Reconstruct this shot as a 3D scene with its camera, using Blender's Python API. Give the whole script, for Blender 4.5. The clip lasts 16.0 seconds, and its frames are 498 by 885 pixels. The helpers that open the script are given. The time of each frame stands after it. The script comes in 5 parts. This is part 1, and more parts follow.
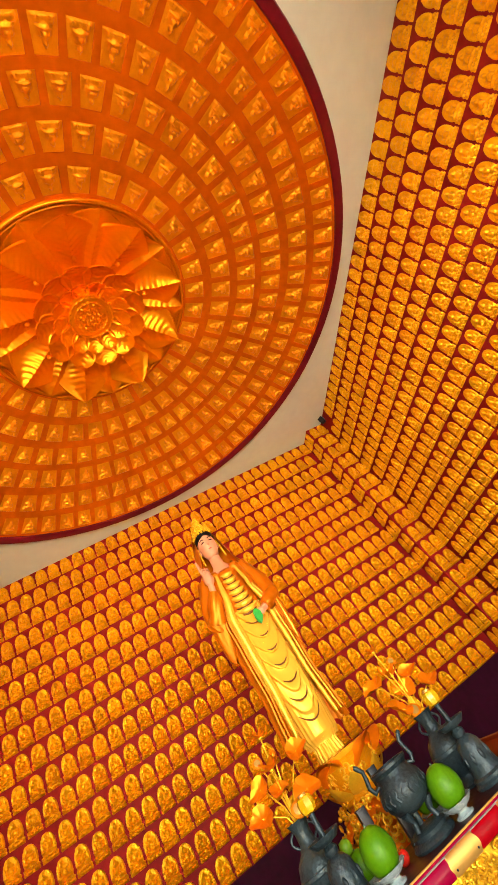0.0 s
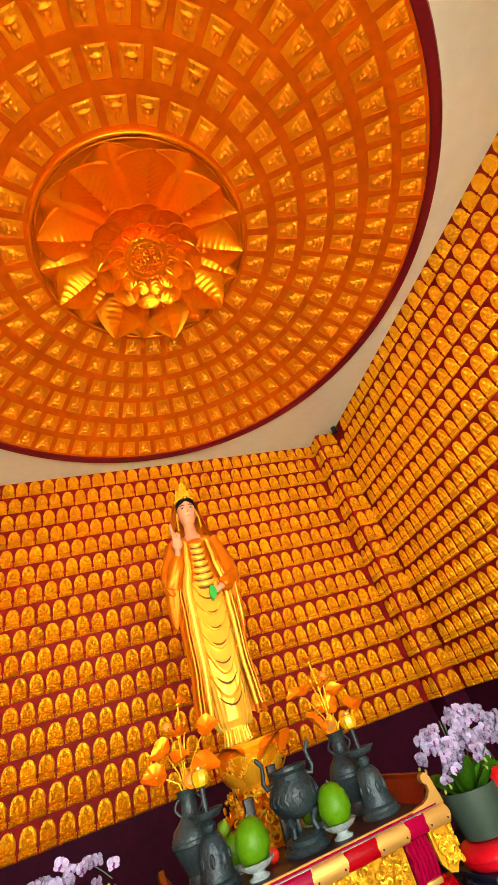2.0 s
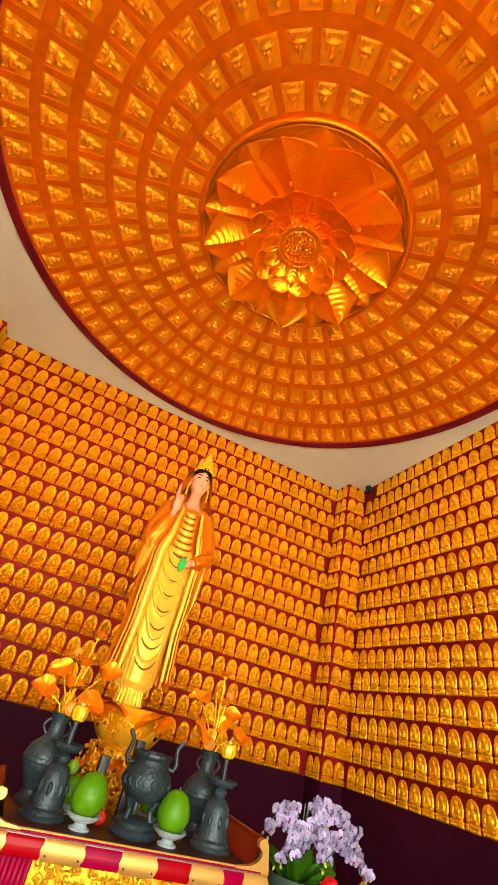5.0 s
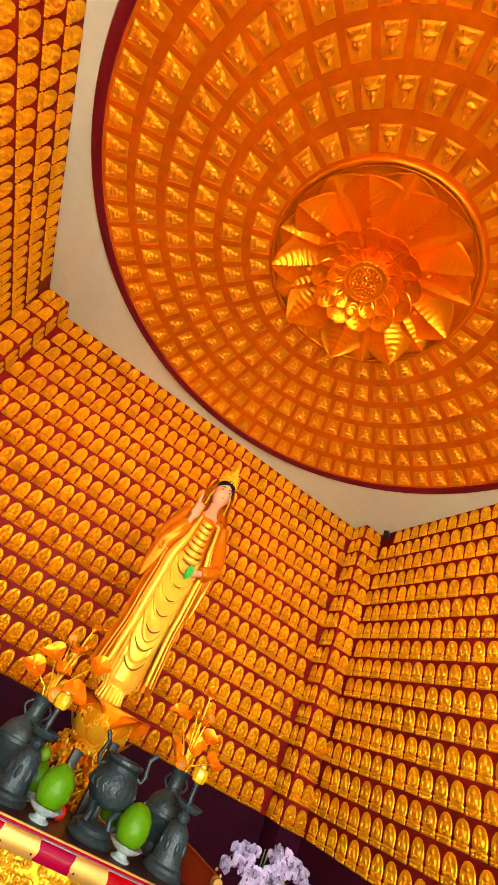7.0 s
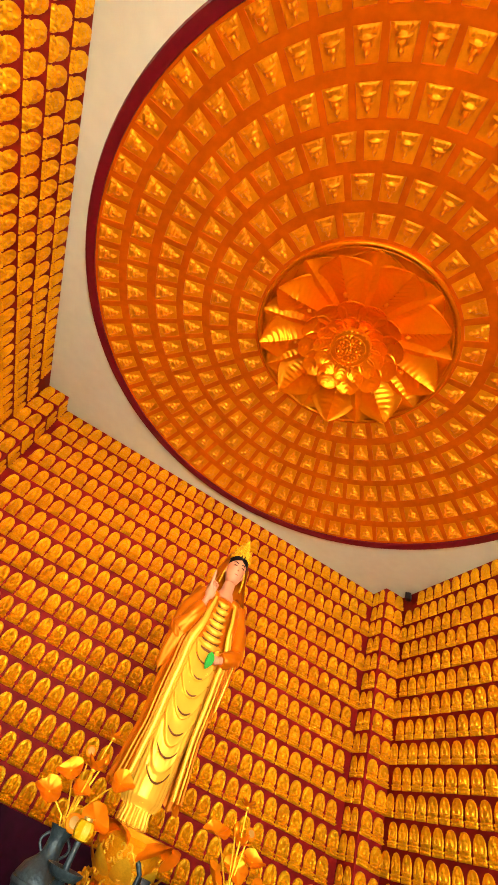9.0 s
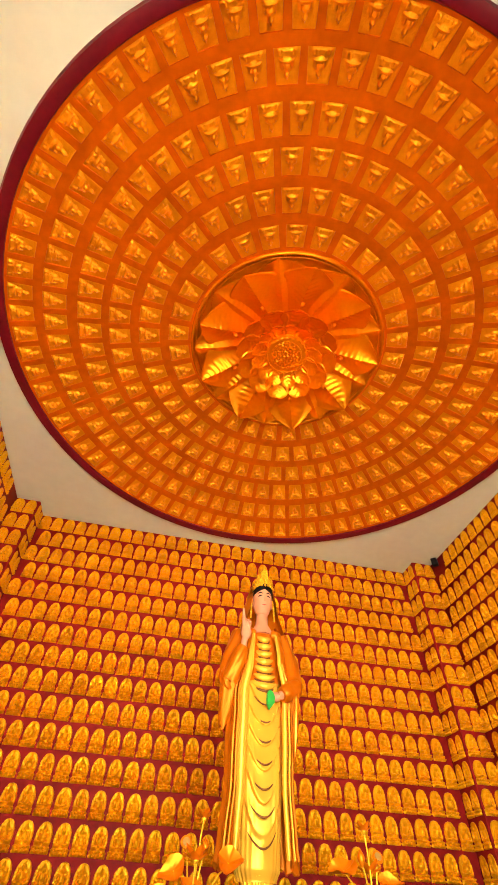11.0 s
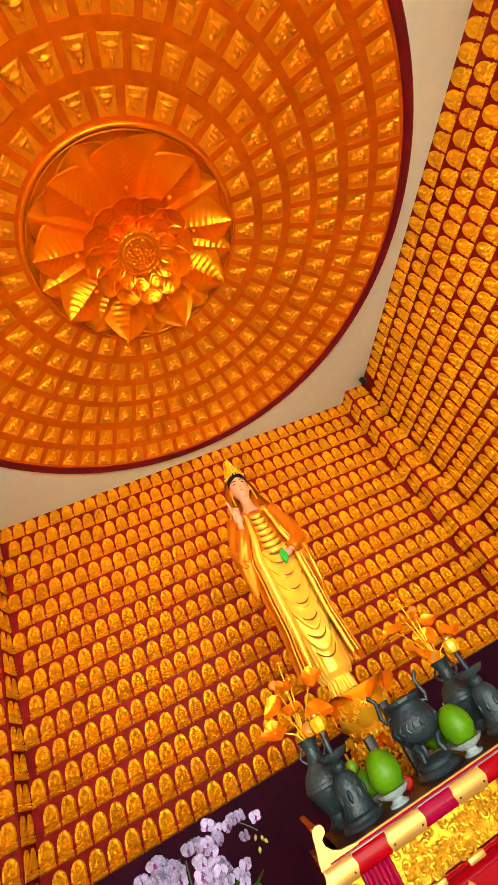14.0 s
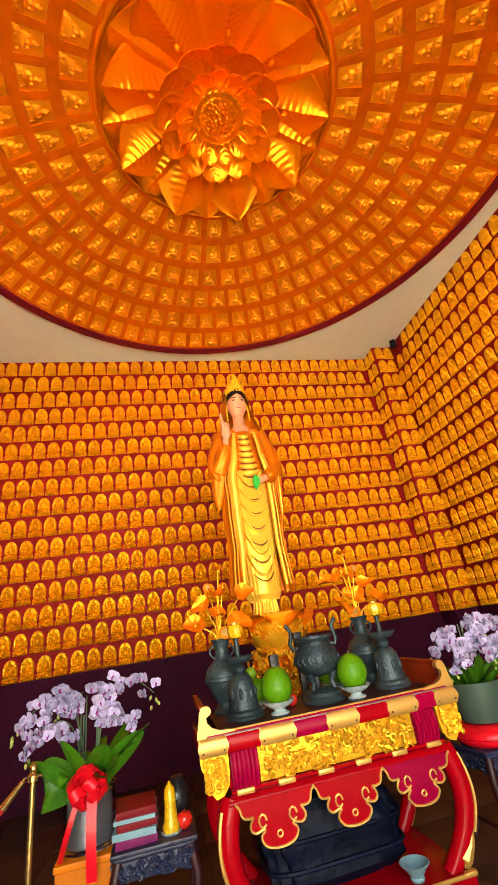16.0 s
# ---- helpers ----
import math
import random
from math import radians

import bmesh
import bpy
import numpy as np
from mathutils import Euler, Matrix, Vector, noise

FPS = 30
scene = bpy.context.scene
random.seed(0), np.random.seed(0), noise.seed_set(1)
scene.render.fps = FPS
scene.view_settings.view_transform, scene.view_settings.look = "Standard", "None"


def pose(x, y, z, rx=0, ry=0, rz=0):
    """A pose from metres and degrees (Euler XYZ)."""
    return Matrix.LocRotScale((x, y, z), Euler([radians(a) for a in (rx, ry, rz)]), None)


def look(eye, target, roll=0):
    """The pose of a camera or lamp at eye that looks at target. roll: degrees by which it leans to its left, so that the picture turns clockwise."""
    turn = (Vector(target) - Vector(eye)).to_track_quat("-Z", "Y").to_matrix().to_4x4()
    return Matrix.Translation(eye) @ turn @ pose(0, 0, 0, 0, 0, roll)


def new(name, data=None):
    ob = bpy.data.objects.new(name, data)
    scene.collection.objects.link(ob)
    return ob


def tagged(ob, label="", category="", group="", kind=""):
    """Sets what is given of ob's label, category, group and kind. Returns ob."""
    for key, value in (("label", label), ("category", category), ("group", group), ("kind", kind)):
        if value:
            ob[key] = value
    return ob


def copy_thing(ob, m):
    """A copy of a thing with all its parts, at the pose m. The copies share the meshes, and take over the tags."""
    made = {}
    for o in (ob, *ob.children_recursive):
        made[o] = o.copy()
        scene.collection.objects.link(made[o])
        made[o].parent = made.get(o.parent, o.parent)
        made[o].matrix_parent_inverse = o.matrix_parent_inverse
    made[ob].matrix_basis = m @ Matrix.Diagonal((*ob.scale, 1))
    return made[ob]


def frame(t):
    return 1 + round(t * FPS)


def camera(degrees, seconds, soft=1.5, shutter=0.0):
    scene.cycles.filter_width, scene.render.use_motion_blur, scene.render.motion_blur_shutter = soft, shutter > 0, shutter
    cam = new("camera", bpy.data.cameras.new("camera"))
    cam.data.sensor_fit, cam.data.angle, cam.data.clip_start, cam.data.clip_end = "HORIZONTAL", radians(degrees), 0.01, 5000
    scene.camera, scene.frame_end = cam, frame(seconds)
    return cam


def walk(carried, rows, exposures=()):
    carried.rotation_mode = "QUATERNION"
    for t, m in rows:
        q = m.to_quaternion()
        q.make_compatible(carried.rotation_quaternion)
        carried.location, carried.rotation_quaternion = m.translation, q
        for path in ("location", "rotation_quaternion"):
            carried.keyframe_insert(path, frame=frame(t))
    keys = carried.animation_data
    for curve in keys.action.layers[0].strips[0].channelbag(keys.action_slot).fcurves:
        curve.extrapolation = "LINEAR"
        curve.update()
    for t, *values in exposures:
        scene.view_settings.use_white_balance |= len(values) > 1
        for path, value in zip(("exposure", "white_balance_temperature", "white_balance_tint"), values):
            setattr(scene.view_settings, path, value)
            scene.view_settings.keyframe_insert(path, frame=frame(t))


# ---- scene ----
cam = camera(61.0, 16.0, soft=0.4)
PATH = [
    (0, (-0.73, -6.008, 1.465), (-0.017, -4.535, 2.615), -39.8),
    (0.5, (-0.720, -5.981, 1.428), (0.014, -4.425, 2.633), -35.3),
    (1, (-0.733, -5.997, 1.446), (0.003, -4.426, 2.629), -31.1),
    (1.5, (-0.738, -6.008, 1.464), (-0.018, -4.421, 2.635), -25.4),
    (2, (-0.729, -6.004, 1.456), (-0.029, -4.406, 2.624), -20.3),
    (2.5, (-0.734, -6.007, 1.461), (-0.066, -4.396, 2.631), -13.6),
    (3, (-0.748, -6.018, 1.469), (-0.112, -4.398, 2.644), -7.1),
    (3.5, (-0.777, -6.019, 1.494), (-0.202, -4.463, 2.61), -0.3),
    (4, (-0.773, -6.028, 1.494), (-0.199, -4.382, 2.666), 5.0),
    (6.3, (-0.849, -6.004, 1.513), (-0.414, -4.389, 2.609), 25.8),
    (6.5, (-0.854, -6.001, 1.517), (-0.436, -4.383, 2.618), 26.9),
    (7, (-0.862, -5.984, 1.504), (-0.492, -4.378, 2.637), 29.1),
    (7.5, (-0.873, -5.999, 1.511), (-0.564, -4.413, 2.689), 30.5),
    (8, (-0.886, -5.964, 1.485), (-0.628, -4.42, 2.73), 30.6),
    (8.5, (-0.887, -5.965, 1.483), (-0.679, -4.47, 2.795), 29.1),
    (9, (-0.898, -5.96, 1.471), (-0.714, -4.515, 2.841), 26.7),
    (11.5, (-0.836, -5.944, 1.414), (-0.545, -4.646, 2.907), -5.1),
    (12, (-0.867, -5.946, 1.42), (-0.499, -4.639, 2.888), -13.9),
    (12.5, (-0.837, -5.904, 1.415), (-0.411, -4.567, 2.84), -22.9),
    (13, (-0.843, -5.914, 1.421), (-0.351, -4.507, 2.756), -29.6),
    (13.5, (-0.834, -5.902, 1.4), (-0.289, -4.326, 2.676), -32.4),
    (14, (-0.825, -5.89, 1.378), (-0.311, -4.305, 2.485), -30.6),
    (14.5, (-0.832, -5.886, 1.383), (-0.308, -4.147, 2.436), -25.2),
    (15, (-0.838, -5.882, 1.388), (-0.326, -4.094, 2.364), -20.2),
    (15.5, (-0.845, -5.878, 1.392), (-0.350, -4.047, 2.293), -14.0),
    (16, (-0.851, -5.874, 1.397), (-0.39, -4.098, 2.193), -9.1),
]
walk(cam, [(t, look(eye, target, roll)) for t, eye, target, roll in PATH])

# ---- light: daylight through a wide unseen doorway assumed behind the camera ----
world = bpy.data.worlds.new("world")
scene.world = world
world.use_nodes = True
sky = world.node_tree.nodes.new("ShaderNodeTexSky")
sky.sky_type = "NISHITA"
sky.sun_disc = False
sky.sun_elevation, sky.sun_rotation = radians(60), radians(180)
world.node_tree.links.new(sky.outputs["Color"], world.node_tree.nodes["Background"].inputs["Color"])
world.node_tree.nodes["Background"].inputs["Strength"].default_value = 0.05
scene.view_settings.exposure = 3.0


def lamp(name, kind, energy, color, m, **more):
    data = bpy.data.lights.new(name, kind)
    data.energy, data.color = energy, color
    if kind == "AREA":
        data.shape, data.size, data.size_y = "RECTANGLE", more["size"], more["size_y"]
    if kind == "SUN":
        data.angle = more["angle"]
    ob = new(name, data)
    ob.matrix_world = m
    return ob


# ---- plan, in metres ----
HALF = 3.42            # side walls
WALL = 3.075           # back wall between the pilasters
PIL = 0.345            # depth of the pilasters
TOP = 5.57             # ceiling
FRONT = -7.3           # wall with the doorway
DADO = 1.21            # lower edge of the plaque panels
CX, CY, RIM = 0.0, -3.43, 3.10
PITCH, ROW = 0.18, 0.2735
ROW0 = 5.44
RS = 7.3
ZC = TOP - math.sqrt(RS * RS - RIM * RIM)

# area lamp beyond the doorway stands in for daylight, offset to light the left
lamp("daylight_doorway", "AREA", 130, (1.0, 0.93, 0.73), look((-2.0, -13.0, 2.7), (0, 0, 2.9)), size=6.5, size_y=6.0)
lamp("sun", "SUN", 5.0, (1.0, 0.90, 0.76), look((0, -20, 10 * math.tan(radians(60))), (0, -10, 0)), angle=radians(0.5))


# ---- materials ----
def material(name, color, rough=0.5, metal=0.0, spread=0.12, scale=6.0, bump=0.0, bump_scale=40.0, per="object", coat=0.0, hue=0.0,
             worn=None, gloss=0.4, tint=False, vary=1.0):
    m = bpy.data.materials.new(name)
    m.use_nodes = True
    nt = m.node_tree
    n, l = nt.nodes, nt.links
    b = n["Principled BSDF"]
    tc = n.new("ShaderNodeTexCoord")
    mp = n.new("ShaderNodeVectorMath")
    mp.operation = "ADD"
    l.new(tc.outputs["Object"], mp.inputs[0])
    if per == "island":
        geo = n.new("ShaderNodeNewGeometry")
        rnd = geo.outputs["Random Per Island"]
    else:
        oi = n.new("ShaderNodeObjectInfo")
        rnd = oi.outputs["Random"]
    sc = n.new("ShaderNodeMath")
    sc.operation = "MULTIPLY"
    sc.inputs[1].default_value = 37.0
    l.new(rnd, sc.inputs[0])
    l.new(sc.outputs[0], mp.inputs[1])
    big, fine = n.new("ShaderNodeTexNoise"), n.new("ShaderNodeTexNoise")
    big.inputs["Scale"].default_value, fine.inputs["Scale"].default_value = scale, scale * 9
    big.inputs["Detail"].default_value, fine.inputs["Detail"].default_value = 3, 4
    for t in (big, fine):
        l.new(mp.outputs[0], t.inputs["Vector"])
    add = n.new("ShaderNodeMath")
    add.operation = "ADD"
    l.new(big.outputs["Fac"], add.inputs[0])
    l.new(fine.outputs["Fac"], add.inputs[1])
    ad2 = n.new("ShaderNodeMath")
    ad2.operation = "MULTIPLY_ADD"
    l.new(rnd, ad2.inputs[0])
    ad2.inputs[1].default_value = 0.5
    l.new(add.outputs[0], ad2.inputs[2])
    ramp = n.new("ShaderNodeMapRange")
    ramp.inputs["From Min"].default_value, ramp.inputs["From Max"].default_value = 0.8, 1.7
    l.new(ad2.outputs[0], ramp.inputs["Value"])
    mix = n.new("ShaderNodeMix")
    mix.data_type = "RGBA"
    c = Vector(color[:3])
    dark = c * (1 - spread * 1.6)
    light = worn or (c * (1 + spread))
    dark[1] *= 1 - hue
    mix.inputs["A"].default_value = (*dark, 1)
    mix.inputs["B"].default_value = (*[min(1.0, v) for v in light], 1)
    l.new(ramp.outputs["Result"], mix.inputs["Factor"])
    l.new(mix.outputs["Result"], b.inputs["Base Color"])
    b.inputs["Roughness"].default_value = rough
    b.inputs["Specular IOR Level"].default_value = gloss
    b.inputs["Metallic"].default_value = metal
    if tint:                     # gilding: the gloss takes the colour of the gold
        b.inputs["Specular Tint"].default_value = (1.0, 0.72, 0.16, 1)
    b.inputs["Coat Weight"].default_value = coat
    b.inputs["Coat Roughness"].default_value = 0.12
    rr = n.new("ShaderNodeMapRange")
    rr.inputs["To Min"].default_value, rr.inputs["To Max"].default_value = max(0.03, rough - 0.1 * vary), min(1.0, rough + 0.12 * vary)
    l.new(fine.outputs["Fac"], rr.inputs["Value"])
    l.new(rr.outputs["Result"], b.inputs["Roughness"])
    if bump:
        bn, bp = n.new("ShaderNodeTexNoise"), n.new("ShaderNodeBump")
        bn.inputs["Scale"].default_value, bn.inputs["Detail"].default_value = bump_scale, 3
        l.new(mp.outputs[0], bn.inputs["Vector"])
        l.new(bn.outputs["Fac"], bp.inputs["Height"])
        bp.inputs["Strength"].default_value = bump
        bp.inputs["Distance"].default_value = 0.01
        l.new(bp.outputs["Normal"], b.inputs["Normal"])
    return m


GOLD = (0.97, 0.485, 0.007)
plaque_gold = material("plaque_gold", GOLD, 0.37, 0.38, 0.12, 9, 0.15, 55, hue=0.10, gloss=0.9, tint=True)
plaque_gold_many = material("plaque_gold_many", GOLD, 0.37, 0.38, 0.12, 9, 0.15, 55, per="island", hue=0.10, gloss=0.9, tint=True)
dome_gold = material("dome_gold", (0.97, 0.385, 0.008), 0.34, 0.55, 0.10, 3, 0.7, 75, hue=0.1, gloss=0.8, tint=True)
dome_field = material("dome_field", (0.86, 0.195, 0.003), 0.42, 0.5, 0.14, 1.2, 0.15, 14, hue=0.1, tint=True)
lotus_gold = material("lotus_gold", (0.97, 0.29, 0.002), 0.25, 0.58, 0.06, 3, 0.0, 20, gloss=1.0, tint=True, vary=0.1)
panel_red = material("panel_red", (0.29, 0.012, 0.012), 0.6, 0.0, 0.25, 1.5, 0.2, 30, gloss=0.12)
rim_red = material("rim_red", (0.16, 0.002, 0.014), 0.4, 0.0, 0.2, 2)
dado_purple = material("dado_purple", (0.046, 0.0035, 0.020), 0.7, 0.0, 0.3, 1.5, 0.15, 25, gloss=0.1)
ceiling_white = material("ceiling_white", (0.68, 0.77, 0.70), 0.8, 0.0, 0.05, 0.8, 0.1, 60)
floor_brown = material("floor_brown", (0.040, 0.020, 0.013), 0.5, 0.0, 0.3, 2, 0.1, 20)
grout = material("grout", (0.03, 0.02, 0.016), 0.8)
wall_plain = material("wall_plain", (0.72, 0.62, 0.50), 0.7, 0.0, 0.08, 1.0, 0.1, 40)
black_plastic = material("black_plastic", (0.012, 0.012, 0.014), 0.4)


# ---- mesh building ----
class Body:
    """Collects points and faces of one mesh, with a material slot for each face."""

    def __init__(self):
        self.v, self.f, self.s = [], [], []

    def put(self, verts, faces, slot=0, m=None):
        k = len(self.v)
        self.v += [tuple(m @ Vector(p)) for p in verts] if m is not None else [tuple(p) for p in verts]
        self.f += [tuple(k + i for i in f) for f in faces]
        self.s += [slot] * len(faces)
        return self

    def sheet(self, fn, nu, nv, wrap=False, slot=0, m=None, cap=False):
        """A grid of fn(u, v), u and v from 0 to 1; wrap closes it along u; cap closes both ends along v."""
        cols = nu if wrap else nu + 1
        verts = [fn(i / nu, j / nv) for j in range(nv + 1) for i in range(cols)]
        faces = [(j * cols + i, j * cols + (i + 1) % cols, (j + 1) * cols + (i + 1) % cols, (j + 1) * cols + i)
                 for j in range(nv) for i in range(nu)]
        if cap and wrap:
            faces.append(tuple(reversed(range(cols))))
            faces.append(tuple(range(nv * cols, nv * cols + cols)))
        return self.put(verts, faces, slot, m)

    def lathe(self, profile, n=24, slot=0, m=None, cap=True, squash=1.0):
        """profile: (radius, z) from bottom to top."""
        k = len(profile) - 1

        def fn(u, v):
            r, z = profile[round(v * k)]
            a = 2 * math.pi * u
            return (r * math.cos(a), r * math.sin(a) * squash, z)
        return self.sheet(fn, n, k, True, slot, m, cap)

    def tube(self, pts, radius, n=8, slot=0, m=None):
        """A round bar along pts; radius: one number, or one for each point."""
        pts = [Vector(p) for p in pts]
        rad = radius if isinstance(radius, (list, tuple)) else [radius] * len(pts)
        up, rings = Vector((0.13, 0.27, 0.95)), []
        for i, p in enumerate(pts):
            d = (pts[min(i + 1, len(pts) - 1)] - pts[max(i - 1, 0)]).normalized()
            side = d.cross(up)
            side = side.normalized() if side.length > 1e-3 else d.orthogonal().normalized()
            other = side.cross(d)
            up = other if abs(other.dot(d)) < 0.9 else up
            rings.append([p + rad[i] * (math.cos(2 * math.pi * k / n) * side + math.sin(2 * math.pi * k / n) * other) for k in range(n)])
        k = len(pts) - 1
        return self.sheet(lambda u, v: rings[round(v * k)][round(u * n) % n], n, k, True, slot, m, True)

    def box(self, size, centre=(0, 0, 0), edge=0.006, slot=0, m=None, taper=1.0):
        """A box with rounded-off edges; taper: its top's size over its bottom's."""
        bm = bmesh.new()
        bmesh.ops.create_cube(bm, size=1.0)
        for p in bm.verts:
            k = taper if p.co.z > 0 else 1.0
            p.co = Vector((p.co.x * size[0] * k, p.co.y * size[1] * k, p.co.z * size[2]))
        if edge:
            bmesh.ops.bevel(bm, geom=bm.edges[:], offset=min(edge, min(size) * 0.4), segments=2, affect="EDGES", profile=0.6)
        bm.verts.index_update()
        self.put([p.co + Vector(centre) for p in bm.verts], [[p.index for p in f.verts] for f in bm.faces], slot, m)
        bm.free()
        return self

    def ball(self, r, centre=(0, 0, 0), n=14, slot=0, m=None):
        r = r if isinstance(r, (tuple, list)) else (r, r, r)
        k = n // 2 + 1

        def fn(u, v):
            a, b = 2 * math.pi * u, math.pi * (0.02 + 0.96 * v) - math.pi / 2
            return (centre[0] + r[0] * math.cos(b) * math.cos(a), centre[1] + r[1] * math.cos(b) * math.sin(a), centre[2] + r[2] * math.sin(b))
        return self.sheet(fn, n, k, True, slot, m, True)

    def plate(self, outline, depth, slot=0, m=None, edge=0.0, axis="y"):
        """A flat piece cut to an outline of (x, z), with thickness along y."""
        n = len(outline)
        verts = [(x, -depth / 2, z) for x, z in outline] + [(x, depth / 2, z) for x, z in outline]
        faces = [tuple(range(n)), tuple(reversed(range(n, 2 * n)))] + [(i, i + n, (i + 1) % n + n, (i + 1) % n) for i in range(n)]
        return self.put(verts, faces, slot, m)

    def mesh(self, name, materials, smooth=38):
        me = bpy.data.meshes.new(name)
        me.from_pydata(self.v, [], self.f)
        for x in materials if isinstance(materials, (list, tuple)) else [materials]:
            me.materials.append(x)
        if len(me.materials) > 1:
            me.polygons.foreach_set("material_index", self.s)
        me.polygons.foreach_set("use_smooth", [True] * len(self.f))
        if smooth < 180:
            me.set_sharp_from_angle(angle=radians(smooth))
        me.update()
        return me


def part(name, body, mat, parent=None, label="", m=None, smooth=38):
    """One mesh object under a thing or a part; body may be a Body or a finished mesh."""
    me = body if isinstance(body, bpy.types.Mesh) else body.mesh(name, mat, smooth)
    ob = new(name, me)
    if parent is not None:
        ob.parent = parent
    if m is not None:
        ob.matrix_basis = m
    return tagged(ob, label) if label else ob


def thing(name, label, category, m=None, group="", kind=""):
    ob = new(name)
    ob.empty_display_size = 0.05
    if m is not None:
        ob.matrix_basis = m
    return tagged(ob, label, category, group, kind)


def rot(x=0, y=0, z=0):
    return pose(0, 0, 0, x, y, z)


# ---- floor, walls, ceiling ----
def structure(name, body, mat, label, category, smooth=38):
    ob = new(name, body.mesh(name, mat, smooth))
    return tagged(ob, label, category, "", "structure")


floor = structure("floor", Body().box((2 * HALF + 0.8, -FRONT + 0.8, 0.16), (0, FRONT / 2, -0.092), 0), grout,
                  "dark brown polished tiled floor of the shrine hall", "floor")
# unseen bright ground, added to bounce sunlight up to the dome
structure("ground", Body().sheet(lambda u, v: (-150 + 300 * u, FRONT - 0.2 - 200 * v, -0.02), 8, 8), material("bounce_paving", (0.76, 0.64, 0.48), 0.8, 0.0, 0.15, 0.5, 0.2, 20),
          "unseen pale ground outside, added to bounce sunlight into the dome", "ground")
T = 0.2
wall_north = structure("wall_north", Body().box((2 * HALF + 2 * T, T, TOP + 0.4), (0, T / 2, TOP / 2 - 0.2), 0), dado_purple,
                       "back wall with dark purple base below rows of golden plaques", "wall")
wall_east = structure("wall_east", Body().box((T, -FRONT, TOP + 0.4), (HALF + T / 2, FRONT / 2, TOP / 2 - 0.2), 0), dado_purple,
                      "side wall with dark purple base below rows of golden plaques", "wall")
wall_west = structure("wall_west", Body().box((T, -FRONT, TOP + 0.4), (-HALF - T / 2, FRONT / 2, TOP / 2 - 0.2), 0), dado_purple,
                      "side wall with dark purple base below rows of golden plaques", "wall")
# unseen front wall; its opening is sized and offset to shape the daylight
DOOR_W, DOOR_H = 4.3, 4.25
DOOR_X = -0.5
south = Body()
for s in (-1, 1):
    edge = DOOR_X + s * DOOR_W / 2
    side = abs(s * (HALF + T) - edge)
    south.box((side, T, TOP + 0.4), (edge + s * side / 2, FRONT - T / 2, TOP / 2 - 0.2), 0)
south.box((DOOR_W, T, TOP - DOOR_H + 0.4), (DOOR_X, FRONT - T / 2, (TOP + DOOR_H) / 2), 0)
structure("wall_south", south, wall_plain, "unseen plain cream front wall, its open doorway sized to shape the daylight", "wall")

corners = [math.atan2(y - CY, x) % (2 * math.pi) for x in (-HALF - 0.1, HALF + 0.1) for y in (0.1, FRONT - 0.1)]
angles = sorted([2 * math.pi * i / 128 for i in range(128)] + corners)
N_RIM = len(angles)
ceil = Body()
outer, inner_edge = [], []
for a in angles:
    d = Vector((math.cos(a), math.sin(a)))
    xs = [(HALF + 0.1 if d.x > 0 else -HALF - 0.1) / d.x if abs(d.x) > 1e-6 else 1e9,
          ((0.1 if d.y > 0 else FRONT - 0.1) - CY) / d.y if abs(d.y) > 1e-6 else 1e9]
    k = min(xs)
    outer.append((d.x * k, CY + d.y * k))
    inner_edge.append((CX + (RIM + 0.02) * d.x, CY + (RIM + 0.02) * d.y))
for zz, flip in ((TOP, 0), (TOP + 0.12, 1)):
    vs0 = [(x, y, zz) for x, y in inner_edge + outer]
    fs = [(i, (i + 1) % N_RIM, N_RIM + (i + 1) % N_RIM, N_RIM + i) for i in range(N_RIM)]
    ceil.put(vs0, [f[::-1] for f in fs] if flip else fs)
structure("ceiling", ceil, ceiling_white, "plain off-white ceiling round the dome", "ceiling")

# pilasters and red panels
pilasters = []
for s, nm in ((-1, "pilaster_west"), (1, "pilaster_east")):
    w = HALF - WALL
    p = structure(nm, Body().box((w, PIL, TOP), (s * (WALL + w / 2), -PIL / 2, TOP / 2), 0.004), dado_purple,
                  "square corner pilaster faced with golden plaques", "pilaster")
    pilasters.append(p)
    part("panel", Body().box((w, 0.014, TOP - DADO - 0.004), (s * (WALL + w / 2), -PIL - 0.007, (TOP + DADO) / 2), 0.003), panel_red, p)
    part("panel", Body().box((0.014, PIL, TOP - DADO - 0.004), (s * (WALL - 0.007), -PIL / 2 - 0.0145, (TOP + DADO) / 2), 0.003), panel_red, p)
part("panel", Body().box((2 * WALL - 0.032, 0.014, TOP - DADO - 0.004), (0, -0.007, (TOP + DADO) / 2), 0.003), panel_red, wall_north, "dark red backing panel")
for s, w in ((-1, wall_west), (1, wall_east)):
    part("panel", Body().box((0.014, -FRONT - PIL - 0.02, TOP - DADO - 0.004), (s * (HALF - 0.007), (FRONT - PIL) / 2 + 0.005, (TOP + DADO) / 2), 0.003), panel_red, w,
         "dark red backing panel")


# ---- plaques: an arched leaf with a seated figure in low relief ----
def bump2(x, z, cx, cz, rx, rz):
    d = ((x - cx) / rx) ** 2 + ((z - cz) / rz) ** 2
    return max(0.0, 1 - d) ** 0.5 if d < 1 else 0.0


